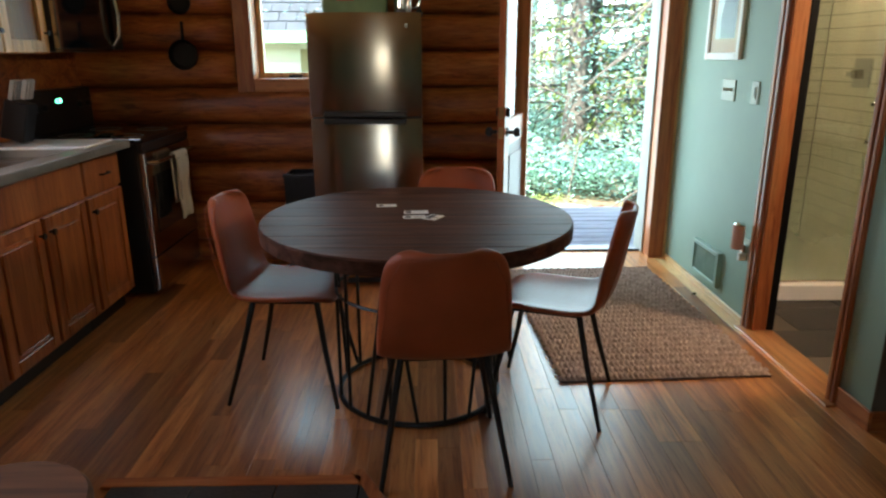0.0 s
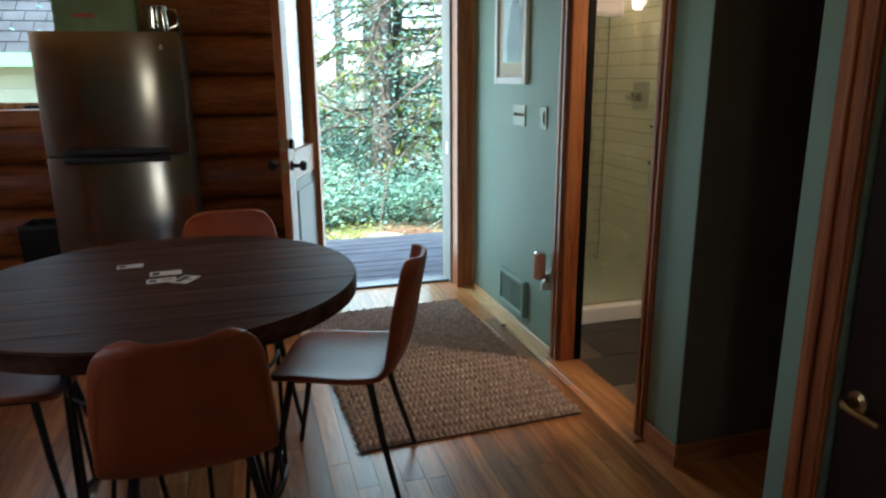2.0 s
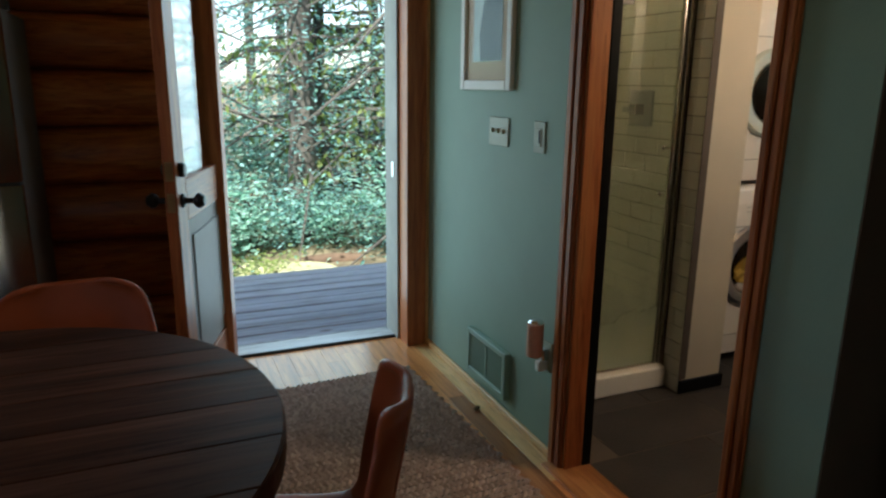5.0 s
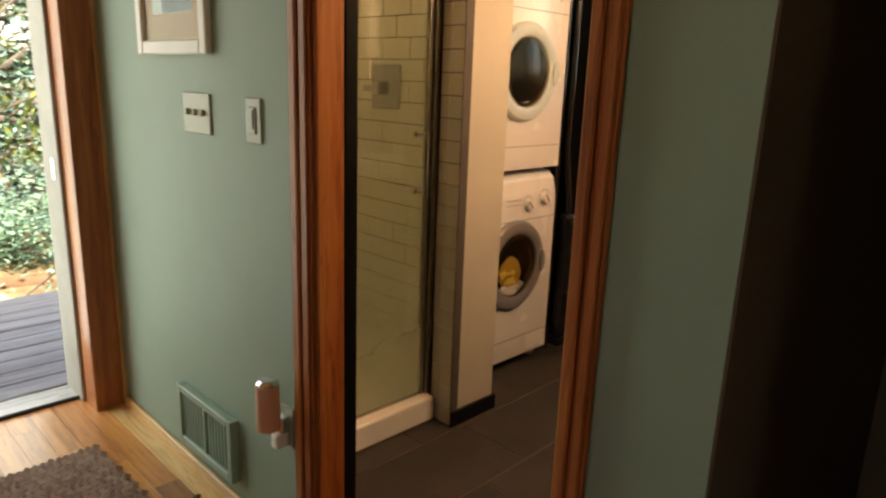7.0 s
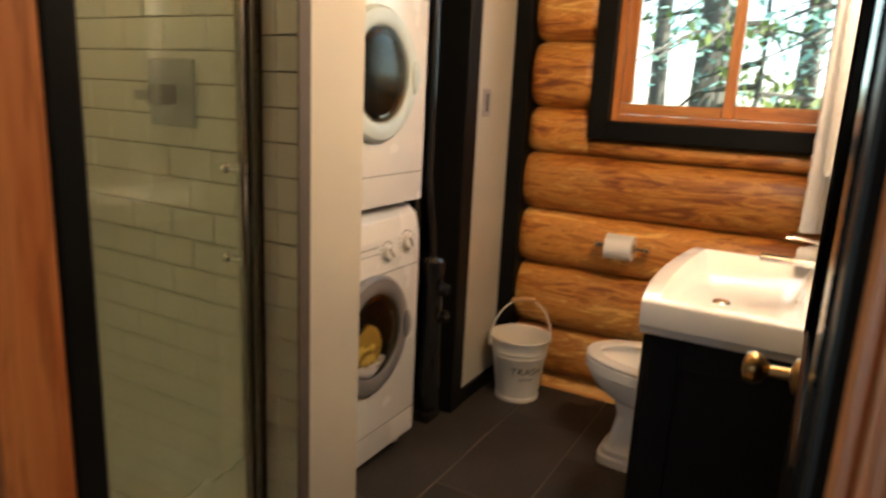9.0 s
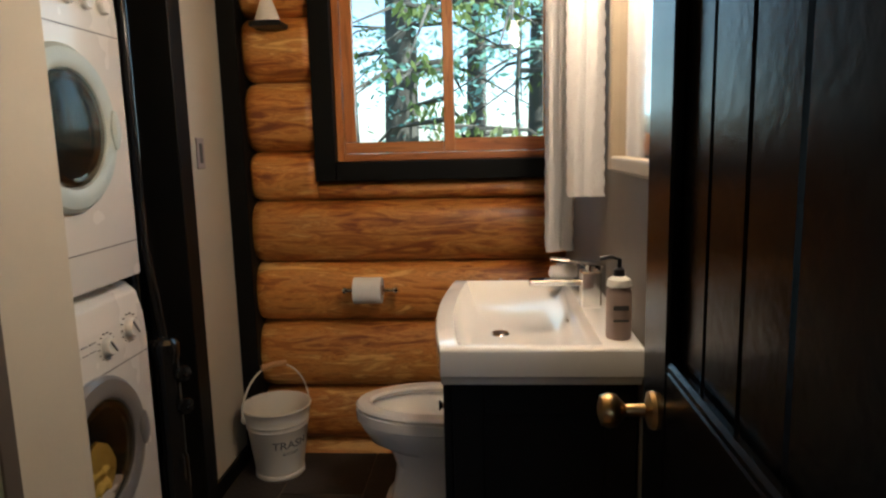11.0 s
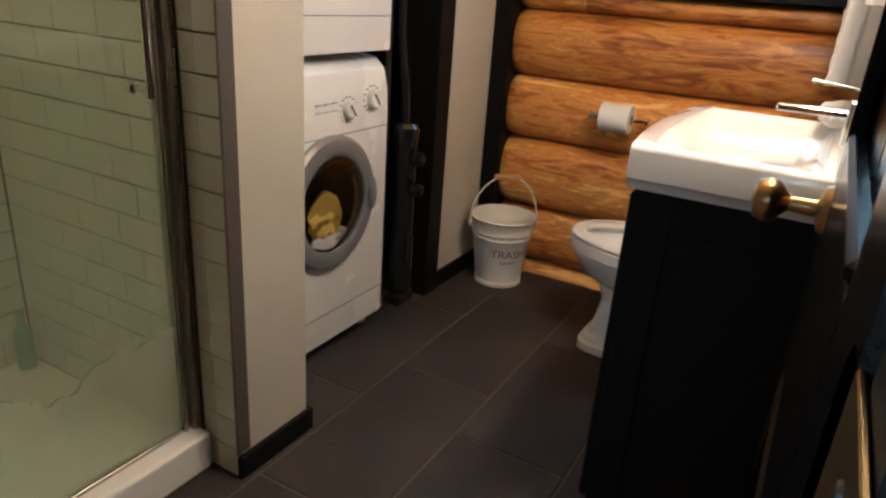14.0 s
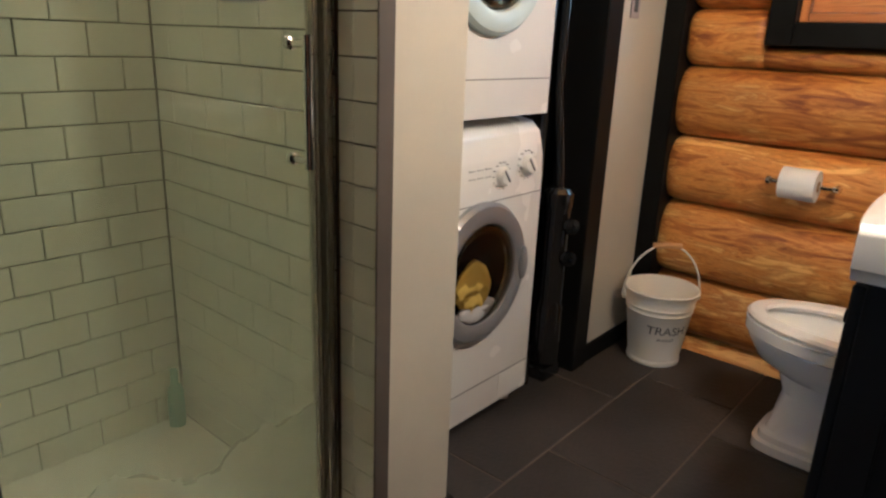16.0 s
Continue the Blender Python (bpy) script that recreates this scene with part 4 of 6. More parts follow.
part("freezer_door", bowed(SPLIT + 0.006, FH), steel, fridge, "brushed stainless door", True)
part("fridge_door", bowed(0.06, SPLIT - 0.006), steel, fridge, "brushed stainless door", True)
part("gasket", B(-FW + 0.01, 0.012, SPLIT - 0.006, FW - 0.004, 0.05, SPLIT + 0.006, 0), dark_rubber, fridge)
for z0, z1, d in ((SPLIT + 0.004, SPLIT + 0.036, -0.028), (SPLIT - 0.036, SPLIT - 0.004, -0.032)):
    part("handle", B(-0.245, d, z0, 0.235, 0.006, z1, 0.008, 2), black_plastic, fridge, "black recessed handle")
part("badge", B(0.232, -0.003, 1.538, 0.248, 0.0, 1.562, 0.001), silver_plastic, fridge)
for x in (-0.25, 0.25):
    for y in (0.1, 0.5):
        part("foot", moved(lathe([(0.02, 0), (0.02, 0.03)], 10), Matrix.Translation((x, y, 0))), black_plastic, fridge)
part("kick_plate", B(-FW + 0.02, 0.04, 0.012, FW - 0.02, 0.055, 0.06, 0), black_plastic, fridge)

tin = thing("green_box", "green printed tin box on the refrigerator", "box", (-0.44, 4.32, FH - 0.012))
part("box", B(-0.19, -0.08, 0, 0.19, 0.08, 0.26, 0.008, 2), green_tin, tin)
part("print", B(-0.1, -0.083, 0.09, 0.0, -0.0805, 0.11, 0), plain("red_print", (0.4, 0.08, 0.05), 0.5), tin)
part("lid", B(-0.194, -0.084, 0.262, 0.194, 0.084, 0.285, 0.006, 2), green_tin, tin)
jug = thing("metal_pitcher", "polished metal pitcher on the refrigerator", "pitcher", (-0.15, 4.25, FH - 0.012))
part("body", lathe([(0.045, 0), (0.052, 0.01), (0.056, 0.06), (0.05, 0.12), (0.056, 0.15), (0.053, 0.15), (0.046, 0.12)], 28), chrome, jug, "", True)
part("handle", tube(bmesh.new(), [(0.05, 0, 0.135), (0.085, 0, 0.135), (0.1, 0, 0.10), (0.09, 0, 0.06), (0.054, 0, 0.045)], 0.006, 8), chrome, jug, "", True)
btl = thing("black_bottle", "small black bottle on the refrigerator", "bottle", (-0.055, 4.22, FH - 0.012))
part("body", lathe([(0.017, 0), (0.018, 0.03), (0.008, 0.045), (0.008, 0.06)], 16), black_plastic, btl, "", True)

bin_ = thing("waste_bin", "black open-topped kitchen bin between stove and refrigerator", "bin", (-0.80, 4.27, 0))
bm = bmesh.new()
for x0, y0, x1, y1 in ((-0.1, -0.12, 0.1, -0.11), (-0.1, 0.11, 0.1, 0.12), (-0.1, -0.11, -0.09, 0.11), (0.09, -0.11, 0.1, 0.11)):
    box(bm, x0, y0, 0.006, x1, y1, 0.68)
part("body", bm, black_plastic, bin_)
part("base", B(-0.1, -0.12, 0, 0.1, 0.12, 0.006, 0), black_plastic, bin_)
part("rim", B(-0.106, -0.128, 0.665, 0.106, -0.12, 0.69, 0.003), dark_rubber, bin_)

CF = -1.725   # face of the base cabinets


def handle_pull(parent, y, z, upright=False):
    pts = [(CF + 0.02, y - 0.04, z), (CF + 0.042, y - 0.035, z), (CF + 0.045, y, z), (CF + 0.042, y + 0.035, z), (CF + 0.02, y + 0.04, z)]
    part("handle", tube(bmesh.new(), pts, 0.005, 8), black_metal, parent, "black arched pull", True)


def door_front(parent, y0, y1, z0, z1, pull_y, nm="door"):
    d = part(nm, B(CF, y0, z0, CF + 0.012, y1, z1, 0.002), cabinet_wood, parent)
    for piece_name, a, b, c, e in (("stile", y0, y0 + 0.055, z0, z1), ("stile", y1 - 0.055, y1, z0, z1), ("rail", y0 + 0.0555, y1 - 0.0555, z0, z0 + 0.055), ("rail", y0 + 0.0555, y1 - 0.0555, z1 - 0.055, z1)):
        part(piece_name, B(CF + 0.0125, a, c, CF + 0.02, b, e, 0.003), cabinet_wood, d)
    part("raised_panel", B(CF + 0.0125, y0 + 0.075, z0 + 0.075, CF + 0.018, y1 - 0.075, z1 - 0.075, 0.005), cabinet_wood, d)
    k = part("knob", moved(lathe([(0.006, 0), (0.006, 0.012), (0.015, 0.018), (0.014, 0.027)], 16), Matrix.Translation((CF + 0.02, pull_y, z1 - 0.07)) @ Euler((0, radians(90), 0)).to_matrix().to_4x4()), black_metal, d, "black knob", True)


def base_cabinet(y0, y1, doors, drawer):
    c = thing("base_cabinet", "honey oak base cabinet with raised panel doors", "cabinet", group="base cabinets")
    part("body", B(-2.28, y0 + 0.001, 0.09, CF - 0.001, y1 - 0.001, 0.9, 0.002), cabinet_wood, c)
    part("toe_kick", B(-2.28, y0 + 0.001, 0, CF - 0.05, y1 - 0.001, 0.088, 0), dark_panel, c)
    w = (y1 - y0) / doors
    for k in range(doors):
        a, b = y0 + k * w + 0.012, y0 + (k + 1) * w - 0.012
        door_front(c, a, b, 0.11, 0.70, b - 0.03 if k == 0 and doors > 1 else a + 0.03)
    bm = B(CF, y0 + 0.012, 0.715, CF + 0.02, y1 - 0.012, 0.885, 0.005, 2)
    d = part("drawer", bm, cabinet_wood, c)
    if drawer:
        handle_pull(d, (y0 + y1) / 2, 0.80)


base_cabinet(3.335, 3.74, 1, True)
base_cabinet(2.54, 3.333, 2, False)
base_cabinet(1.78, 2.538, 2, True)
base_cabinet(0.95, 1.778, 2, True)
counter = thing("countertop", "grey speckled countertop with a steel sink cut in", "countertop")
for b in ((-2.29, 0.9, 0.901, -1.66, 2.55, 0.945), (-2.29, 3.38, 0.901, -1.66, 3.80, 0.945), (-1.77, 2.551, 0.901, -1.66, 3.379, 0.945), (-2.29, 2.551, 0.901, -2.12, 3.379, 0.945)):
    part("slab", B(*b, 0.006, 2), counter_stone, counter)
part("sink_bowl", B(-2.119, 2.552, 0.902, -1.771, 3.378, 0.908, 0), steel, counter, "steel sink bowl")
board = thing("cutting_board", "white plastic cutting board beside the sink", "cutting board", (-1.95, 3.50, 0.9455), 3)
part("board", B(-0.24, -0.13, 0, 0.24, 0.22, 0.012, 0.005, 2), plain("white_board_plastic", (0.62, 0.63, 0.64), 0.4), board)
block = thing("knife_block", "black knife block with pale handled knives", "knife block", (-2.13, 3.55, 0.958), 0)
part("block", moved(B(-0.06, -0.05, 0, 0.06, 0.05, 0.2, 0.006), Euler((0, radians(16), 0)).to_matrix().to_4x4() @ Matrix.Translation((0, 0, 0.018))), black_plastic, block)
for i in range(3):
    for j in range(2):
        part("knife", moved(B(-0.012, -0.009, 0.2, 0.012, 0.009, 0.30, 0.005, 2), Euler((0, radians(16), 0)).to_matrix().to_4x4() @ Matrix.Translation((-0.035 + j * 0.06, -0.03 + i * 0.03, 0.018 + j * 0.02))), plain("pale_grip", (0.35, 0.33, 0.30), 0.4), block)

stove = thing("stove", "black and stainless electric range", "stove")
RX, RY0, RY1 = -1.605, 3.83, 4.57
part("body", B(-2.27, RY0, 0.03, RX - 0.035, RY1, 0.915, 0.004), black_plastic, stove)
part("cooktop", B(-2.275, RY0 - 0.003, 0.916, RX - 0.002, RY1 + 0.003, 0.944, 0.006, 2), dark_glass, stove, "black glass cooktop")
part("oven_door", B(RX - 0.034, RY0 + 0.006, 0.255, RX, RY1 - 0.006, 0.86, 0.006, 2), steel, stove, "stainless oven door")
part("oven_window", B(RX, RY0 + 0.09, 0.38, RX + 0.004, RY1 - 0.09, 0.72, 0.002), dark_glass, stove)
part("drawer", B(RX - 0.034, RY0 + 0.006, 0.045, RX - 0.002, RY1 - 0.006, 0.245, 0.006, 2), steel, stove, "stainless drawer")
part("control_strip", B(RX - 0.034, RY0 + 0.006, 0.865, RX - 0.006, RY1 - 0.006, 0.914, 0.004), black_plastic, stove)
hd = part("handle", tube(bmesh.new(), [(RX, RY0 + 0.05, 0.80), (RX + 0.05, RY0 + 0.055, 0.805), (RX + 0.052, (RY0 + RY1) / 2, 0.805), (RX + 0.05, RY1 - 0.055, 0.805), (RX, RY1 - 0.05, 0.80)], 0.011, 10), steel, stove, "stainless bar handle", True)
part("backguard", B(-2.285, RY0, 0.945, -2.215, RY1, 1.20, 0.008, 2), black_plastic, stove)
for k in range(4):
    part("knob", moved(lathe([(0.02, 0), (0.02, 0.02), (0.017, 0.024)], 16), Matrix.Translation((-2.215, RY0 + 0.08 + (k if k < 2 else k + 3.0) * 0.1, 1.10)) @ Euler((0, radians(90), 0)).to_matrix().to_4x4()), black_plastic, stove, "", True)
clock_glow, n_, l_, b_ = shader("green_clock_digits", 0.5)
b_.inputs["Emission Color"].default_value, b_.inputs["Emission Strength"].default_value = (0.1, 1.0, 0.4, 1), 1.6
text_part("clock", "12:08", 0.034, Matrix.Translation((-2.214, 4.17, 1.13)) @ Euler((radians(90), 0, radians(90))).to_matrix().to_4x4(), clock_glow, stove)
for k in range(2):
    for j in range(2):
        part("burner_ring", moved(ring(0.09, 0.0012, 30, 4), Matrix.Translation((-2.05 + j * 0.29, 4.0 + k * 0.37, 0.9445))), silver_plastic, stove)
lid = thing("pan_lid", "bright metal lid lying on the stove", "lid", (-1.86, 3.99, 0.946))
part("disc", lathe([(0.075, 0), (0.085, 0.006), (0.06, 0.02), (0.012, 0.026)], 28), chrome, lid, "", True)
towel = thing("dish_towel", "cream and grey dish towel over the oven handle", "towel", (RX + 0.052, 4.21, 0.818))
def hanging(width, drop, back, waves, seed, amp=0.008):
    """Cloth folded over a bar along y."""
    bm = bmesh.new()
    prof = [(-0.014, -back * (1 - i / 6)) for i in range(6)] + [(-0.013, 0.0), (-0.004, 0.008), (0.008, 0.006), (0.014, -0.004)] + [(0.014 + 0.006 * math.sin(i * 0.7), -drop * i / 12) for i in range(1, 13)]
    rows = []
    for i, (x, z) in enumerate(prof):
        row = []
        for k in range(19):
            u = k / 18
            row.append(bm.verts.new((x + amp * math.sin(u * waves + seed) * min(1, abs(z) * 8), (u - 0.5) * width * (1 - 0.08 * min(1, abs(z) * 2)), z)))
        rows.append(row)
    for a, b in zip(rows, rows[1:]):
        for k in range(18):
            bm.faces.new((a[k], a[k + 1], b[k + 1], b[k]))
    return bm


tw = part("cloth", hanging(0.2, 0.40, 0.3, 9, 0.4), plain("cream_linen", (0.55, 0.52, 0.44), 0.95, 0, 0.08, 120, 0.5), towel, "", True)
md = tw.modifiers.new("thick", "SOLIDIFY")
md.thickness = 0.004
for yy in (-0.07, 0.07):
    part("stripe", B(0.018, yy - 0.008, -0.36, 0.024, yy + 0.008, -0.02, 0), plain("grey_stripe", (0.25, 0.24, 0.22), 0.9), towel)

micro = thing("microwave_oven", "over-range microwave with a dark door and curved handle", "microwave")
part("body", B(-2.29, 3.70, 1.41, -1.935, 4.44, 1.83, 0.006), plain("dark_steel_case", (0.06, 0.055, 0.05), 0.35, 0.4), micro)
part("door", B(-1.934, 3.70, 1.425, -1.905, 4.28, 1.828, 0.006, 2), dark_glass, micro)
part("door_frame", B(-1.934, 3.695, 1.41, -1.90, 4.44, 1.424, 0.003), steel, micro)
part("door_frame", B(-1.934, 3.69, 1.425, -1.902, 3.72, 1.828, 0.003), steel, micro)
part("handle", tube(bmesh.new(), [(-1.905, 4.30, 1.45), (-1.87, 4.31, 1.50), (-1.86, 4.315, 1.62), (-1.87, 4.31, 1.75), (-1.905, 4.30, 1.80)], 0.012, 10), steel, micro, "curved steel handle", True)
part("control_panel", B(-1.934, 4.33, 1.425, -1.907, 4.44, 1.828, 0.003), black_plastic, micro)
upper = thing("wall_cabinet", "honey wall cabinet with glazed doors", "cabinet")
part("body", B(-2.29, 2.9, 1.40, -1.97, 3.685, 2.15, 0.003), cabinet_wood, upper)
for a, b in ((2.91, 3.285), (3.295, 3.675)):
    bm = B(-1.969, a, 1.405, -1.95, a + 0.06, 2.14, 0.003)
    box(bm, -1.969, b - 0.06, 1.405, -1.95, b, 2.14, 0.003)
    box(bm, -1.969, a + 0.061, 1.405, -1.95, b - 0.061, 1.465, 0.003)
    d = part("door", bm, wood("pale_honey_door", PINE, 2, 0.35, 1, False), upper)
    p = part("pane", B(-1.962, a + 0.06, 1.466, -1.958, b - 0.06, 2.14, 0), pane_glass, d)
    p.visible_shadow = False
    part("knob", moved(lathe([(0.006, 0), (0.006, 0.012), (0.013, 0.018), (0.012, 0.026)], 14), Matrix.Translation((-1.95, b - 0.03, 1.50)) @ Euler((0, radians(90), 0)).to_matrix().to_4x4()), black_metal, d, "", True)


def skillet(x, z, r):
    s = thing("cast_iron_skillet", "black cast-iron skillet hung on the log wall", "skillet", (x, NY - 0.02, z), 0, "skillets on the log wall")
    turn = Euler((radians(90), 0, 0)).to_matrix().to_4x4()
    part("pan", moved(lathe([(r * 0.8, 0), (r, 0.035), (r * 0.97, 0.037), (r * 0.78, 0.006)], 32), turn), iron, s, "", True)
    part("handle", tube(bmesh.new(), [(0, -0.02, r * 0.95), (0, -0.015, r + 0.05), (0, -0.012, r + 0.11)], 0.01, 8), iron, s, "", True)
    part("nail", tube(bmesh.new(), [(0, 0.05, r + 0.10), (0, -0.025, r + 0.10)], 0.003, 6), iron, s)


skillet(-1.58, 1.395, 0.095)
skillet(-1.575, 1.715, 0.075)

# ---- bathroom ----
def machine(name, label, z0, z1, ringmat, x0=2.812, x1=3.40, y0=3.80):
    w = thing(name, label, name.replace("_", " "), ((x0 + x1) / 2, y0, z0))
    h, hw = z1 - z0, (x1 - x0) / 2
    # cabinet with a front that rounds off at the top
    out = [(0.0, 0.03), (0.0, h - 0.17), (0.004, h - 0.10), (0.02, h - 0.035), (0.05, h - 0.008), (0.09, h), (0.58, h), (0.58, 0.03)]
    bm = bmesh.new()
    f = bm.faces.new([bm.verts.new((-hw, y, z)) for y, z in out])
    r = bmesh.ops.extrude_face_region(bm, geom=[f])
    bmesh.ops.translate(bm, vec=(2 * hw, 0, 0), verts=[v for v in r["geom"] if isinstance(v, bmesh.types.BMVert)])
    bmesh.ops.recalc_face_normals(bm, faces=bm.faces)
    bmesh.ops.bevel(bm, geom=list(bm.edges), offset=0.006, segments=2, affect="EDGES", profile=0.6)
    # front stays uncut: a near-black disc inside the ring paints the drum's shade
    part("cabinet", bm, enamel, w, "", True)
    dz = h * 0.545 if name == "washing_machine" else 0.445
    face = Matrix.Translation((0, 0, dz)) @ Euler((radians(90), 0, 0)).to_matrix().to_4x4()
    part("door_ring", moved(lathe([(0.206, 0.0), (0.206, 0.012), (0.196, 0.024), (0.165, 0.03), (0.148, 0.022), (0.143, 0.003)], 56, (1, 1), True), face), ringmat, w, "", True)
    part("drum_shade_disc", moved(lathe([(0.146, 0.003), (0.10, 0.0012), (0.0, 0.001)], 48, (1, 1), True), face), plain("drum_shade_black", (0.010, 0.009, 0.009), 0.5), w)
    part("inner_ring", moved(ring(0.128, 0.011, 48, 8, 0.008), face), chrome, w, "", True)
    part("door_glass", moved(lathe([(0.142, 0.020), (0.10, 0.031), (0.05, 0.036), (0.0, 0.037)], 40, (1, 1), True), face), tinted_glass, w, "", True)
    part("door_grip", moved(lathe([(0.036, 0.0), (0.034, 0.012), (0.022, 0.018)], 24, (0.55, 1.5)), Matrix.Translation((0.178, -0.022, dz)) @ Euler((radians(90), 0, 0)).to_matrix().to_4x4()), ringmat, w, "", True)
    seam = plain("grey_seam", (0.22, 0.22, 0.22), 0.6)
    part("panel_seam", B(-hw + 0.004, -0.0015, h - 0.215, hw - 0.004, 0.003, h - 0.212, 0), seam, w)
    part("kick_seam", B(-hw + 0.004, -0.0015, 0.13, hw - 0.004, 0.003, 0.133, 0), seam, w)
    return w, h, hw


washer, wh, whw = machine("washing_machine", "white front-loading washing machine with yellow laundry inside", 0.02, 0.93, silver_plastic)
for x, r in ((0.085, 0.026), (0.205, 0.028)):
    k = part("dial", moved(lathe([(r, 0), (r, 0.012), (r * 0.85, 0.018), (r * 0.3, 0.019)], 24), Matrix.Translation((x, 0.0, wh - 0.145 + (0.02 if x > 0.1 else 0))) @ Euler((radians(86), 0, 0)).to_matrix().to_4x4()), enamel, washer, "", True)
    part("pointer", moved(B(-0.003, -r * 0.8, 0.018, 0.003, r * 0.8, 0.024, 0.002), Matrix.Translation((x, 0.0, wh - 0.145 + (0.02 if x > 0.1 else 0))) @ Euler((radians(86), 0, radians(0))).to_matrix().to_4x4() @ Euler((0, 0, radians(35))).to_matrix().to_4x4()), silver_plastic, k)
    for j in range(14):
        a = math.tau * j / 14
        part("mark", B(x + math.cos(a) * r * 1.45 - 0.003, -0.0012, wh - 0.145 + (0.02 if x > 0.1 else 0) + math.sin(a) * r * 1.45 - 0.001, x + math.cos(a) * r * 1.45 + 0.003, 0.004, wh - 0.145 + (0.02 if x > 0.1 else 0) + math.sin(a) * r * 1.45 + 0.001, 0), ink, washer)
for i in range(3):
    for j in range(2):
        part("mark", B(-0.06 + i * 0.035, -0.0012, wh - 0.12 - j * 0.022, -0.035 + i * 0.035, 0.004, wh - 0.117 - j * 0.022, 0), plain("faint_print", (0.4, 0.4, 0.4), 0.7), washer)
part("lint_flap", B(whw - 0.16, -0.0025, 0.045, whw - 0.02, 0.0, 0.125, 0.001), enamel, washer)
for x in (-0.24, 0.25):
    part("foot", moved(lathe([(0.022, -0.02), (0.022, 0.034)], 14), Matrix.Translation((x, 0.06, 0))), plain("grey_foot", (0.4, 0.38, 0.35), 0.6), washer)
    part("foot", moved(lathe([(0.022, -0.02), (0.022, 0.034)], 14), Matrix.Translation((x, 0.5, 0))), plain("grey_foot_back", (0.4, 0.38, 0.35), 0.6), washer)
# laundry pressed against the glass
bm = bmesh.new()
bmesh.ops.create_icosphere(bm, subdivisions=4, radius=1.0, matrix=Matrix.Translation((-0.04, -0.016, wh * 0.545 - 0.03)) @ Matrix.Diagonal((0.078, 0.02, 0.075, 1)))
for v in bm.verts:
    d = noise.noise(v.co * 26) * 0.016 + noise.noise(v.co * 60) * 0.006
    v.co += Vector((d, d * 0.4, d))
part("laundry", bm, yellow_cloth, washer, "crumpled yellow cloth behind the glass", True)
bm = bmesh.new()
bmesh.ops.create_icosphere(bm, subdivisions=3, radius=1.0, matrix=Matrix.Translation((-0.02, -0.016, wh * 0.545 - 0.095)) @ Matrix.Diagonal((0.085, 0.016, 0.036, 1)))
for v in bm.verts:
    d = noise.noise(v.co * 30) * 0.014
    v.co += Vector((d, d * 0.4, d))
part("laundry", bm, cotton, washer, "white cloth behind the glass", True)
pale_ring = plain("pale_aqua_plastic", (0.50, 0.58, 0.57), 0.35)
dryer, dh, dhw = machine("tumble_dryer", "white tumble dryer stacked on the washing machine", 0.917, 1.83, pale_ring)
for x in (0.06, 0.14, 0.22):
    part("dial", moved(lathe([(0.022, 0), (0.022, 0.012), (0.018, 0.017)], 20), Matrix.Translation((x, 0.0, dh - 0.14)) @ Euler((radians(86), 0, 0)).to_matrix().to_4x4()), enamel, dryer, "", True)

# black cupboard edge with shut-off knobs beside the washer
manifold = thing("water_filter", "black glossy water filter housing with two valve wheels", "water filter", (3.592, 3.85, 0))
part("housing", lathe([(0.03, 0.05), (0.05, 0.06), (0.05, 0.27), (0.044, 0.29), (0.047, 0.30), (0.047, 0.62), (0.052, 0.63), (0.052, 0.675), (0.04, 0.69), (0.015, 0.695)], 28), black_gloss, manifold, "", True)
part("base", B(-0.06, -0.04, 0.0, 0.05, 0.05, 0.05, 0.01, 2), black_gloss, manifold)
part("riser", tube(bmesh.new(), [(-0.12, 0.0, 0.008), (-0.10, 0.01, 0.03), (-0.085, 0.03, 0.10), (-0.08, 0.03, 1.9)], 0.012, 10), black_gloss, manifold, "", True)
part("riser", tube(bmesh.new(), [(0.0, 0.0, 0.69), (0.0, 0.01, 0.8), (-0.01, 0.03, 1.0), (-0.01, 0.03, 2.3)], 0.017, 10), black_gloss, manifold, "", True)
for z in (0.568, 0.455):
    face = Matrix.Translation((0.008, -0.042, z)) @ Euler((radians(90), 0, radians(-35))).to_matrix().to_4x4()
    wheel = part("valve_wheel", moved(lathe([(0.009, 0), (0.009, 0.014), (0.024, 0.016), (0.030, 0.024), (0.026, 0.032), (0.010, 0.036)], 12), face), black_gloss, manifold, "black glossy wheel", True)
    part("spindle", moved(lathe([(0.007, 0.036), (0.006, 0.043)], 10), face), chrome, wheel)
outlet = thing("wall_socket", "small grey socket on the pier", "socket", (3.88, 3.80, 1.29))
part("plate", B(-0.03, -0.006, -0.055, 0.03, 0, 0.055, 0.002), plain("mauve_plate", (0.35, 0.30, 0.30), 0.5), outlet)
part("slots", B(-0.012, -0.0075, -0.035, 0.012, -0.006, 0.035, 0), ink, outlet)

# shower
shower = thing("shower_enclosure", "corner shower with a clouded glass door and white curb", "shower")
part("curb", B(1.792, 3.685, 0, PX0 - 0.007, 3.80, 0.10, 0.012, 3), ceramic, shower, "white shower curb")
part("pan", B(1.792, 3.801, 0, PX0 - 0.001, 4.44, 0.045, 0.01, 2), ceramic, shower, "white shower pan")
gl = part("glass_door", B(1.815, 3.738, 0.112, 2.478, 3.746, 1.93, 0), shower_glass, shower, "clouded glass door")
gl.visible_shadow = False
metal = plain("dull_chrome_profile", (0.42, 0.39, 0.36), 0.2, 1.0, 0.08, 60, 0.0)
part("post", B(2.48, 3.728, 0.101, 2.494, 3.752, 2.0, 0.004, 2), metal, shower, "brushed metal post")
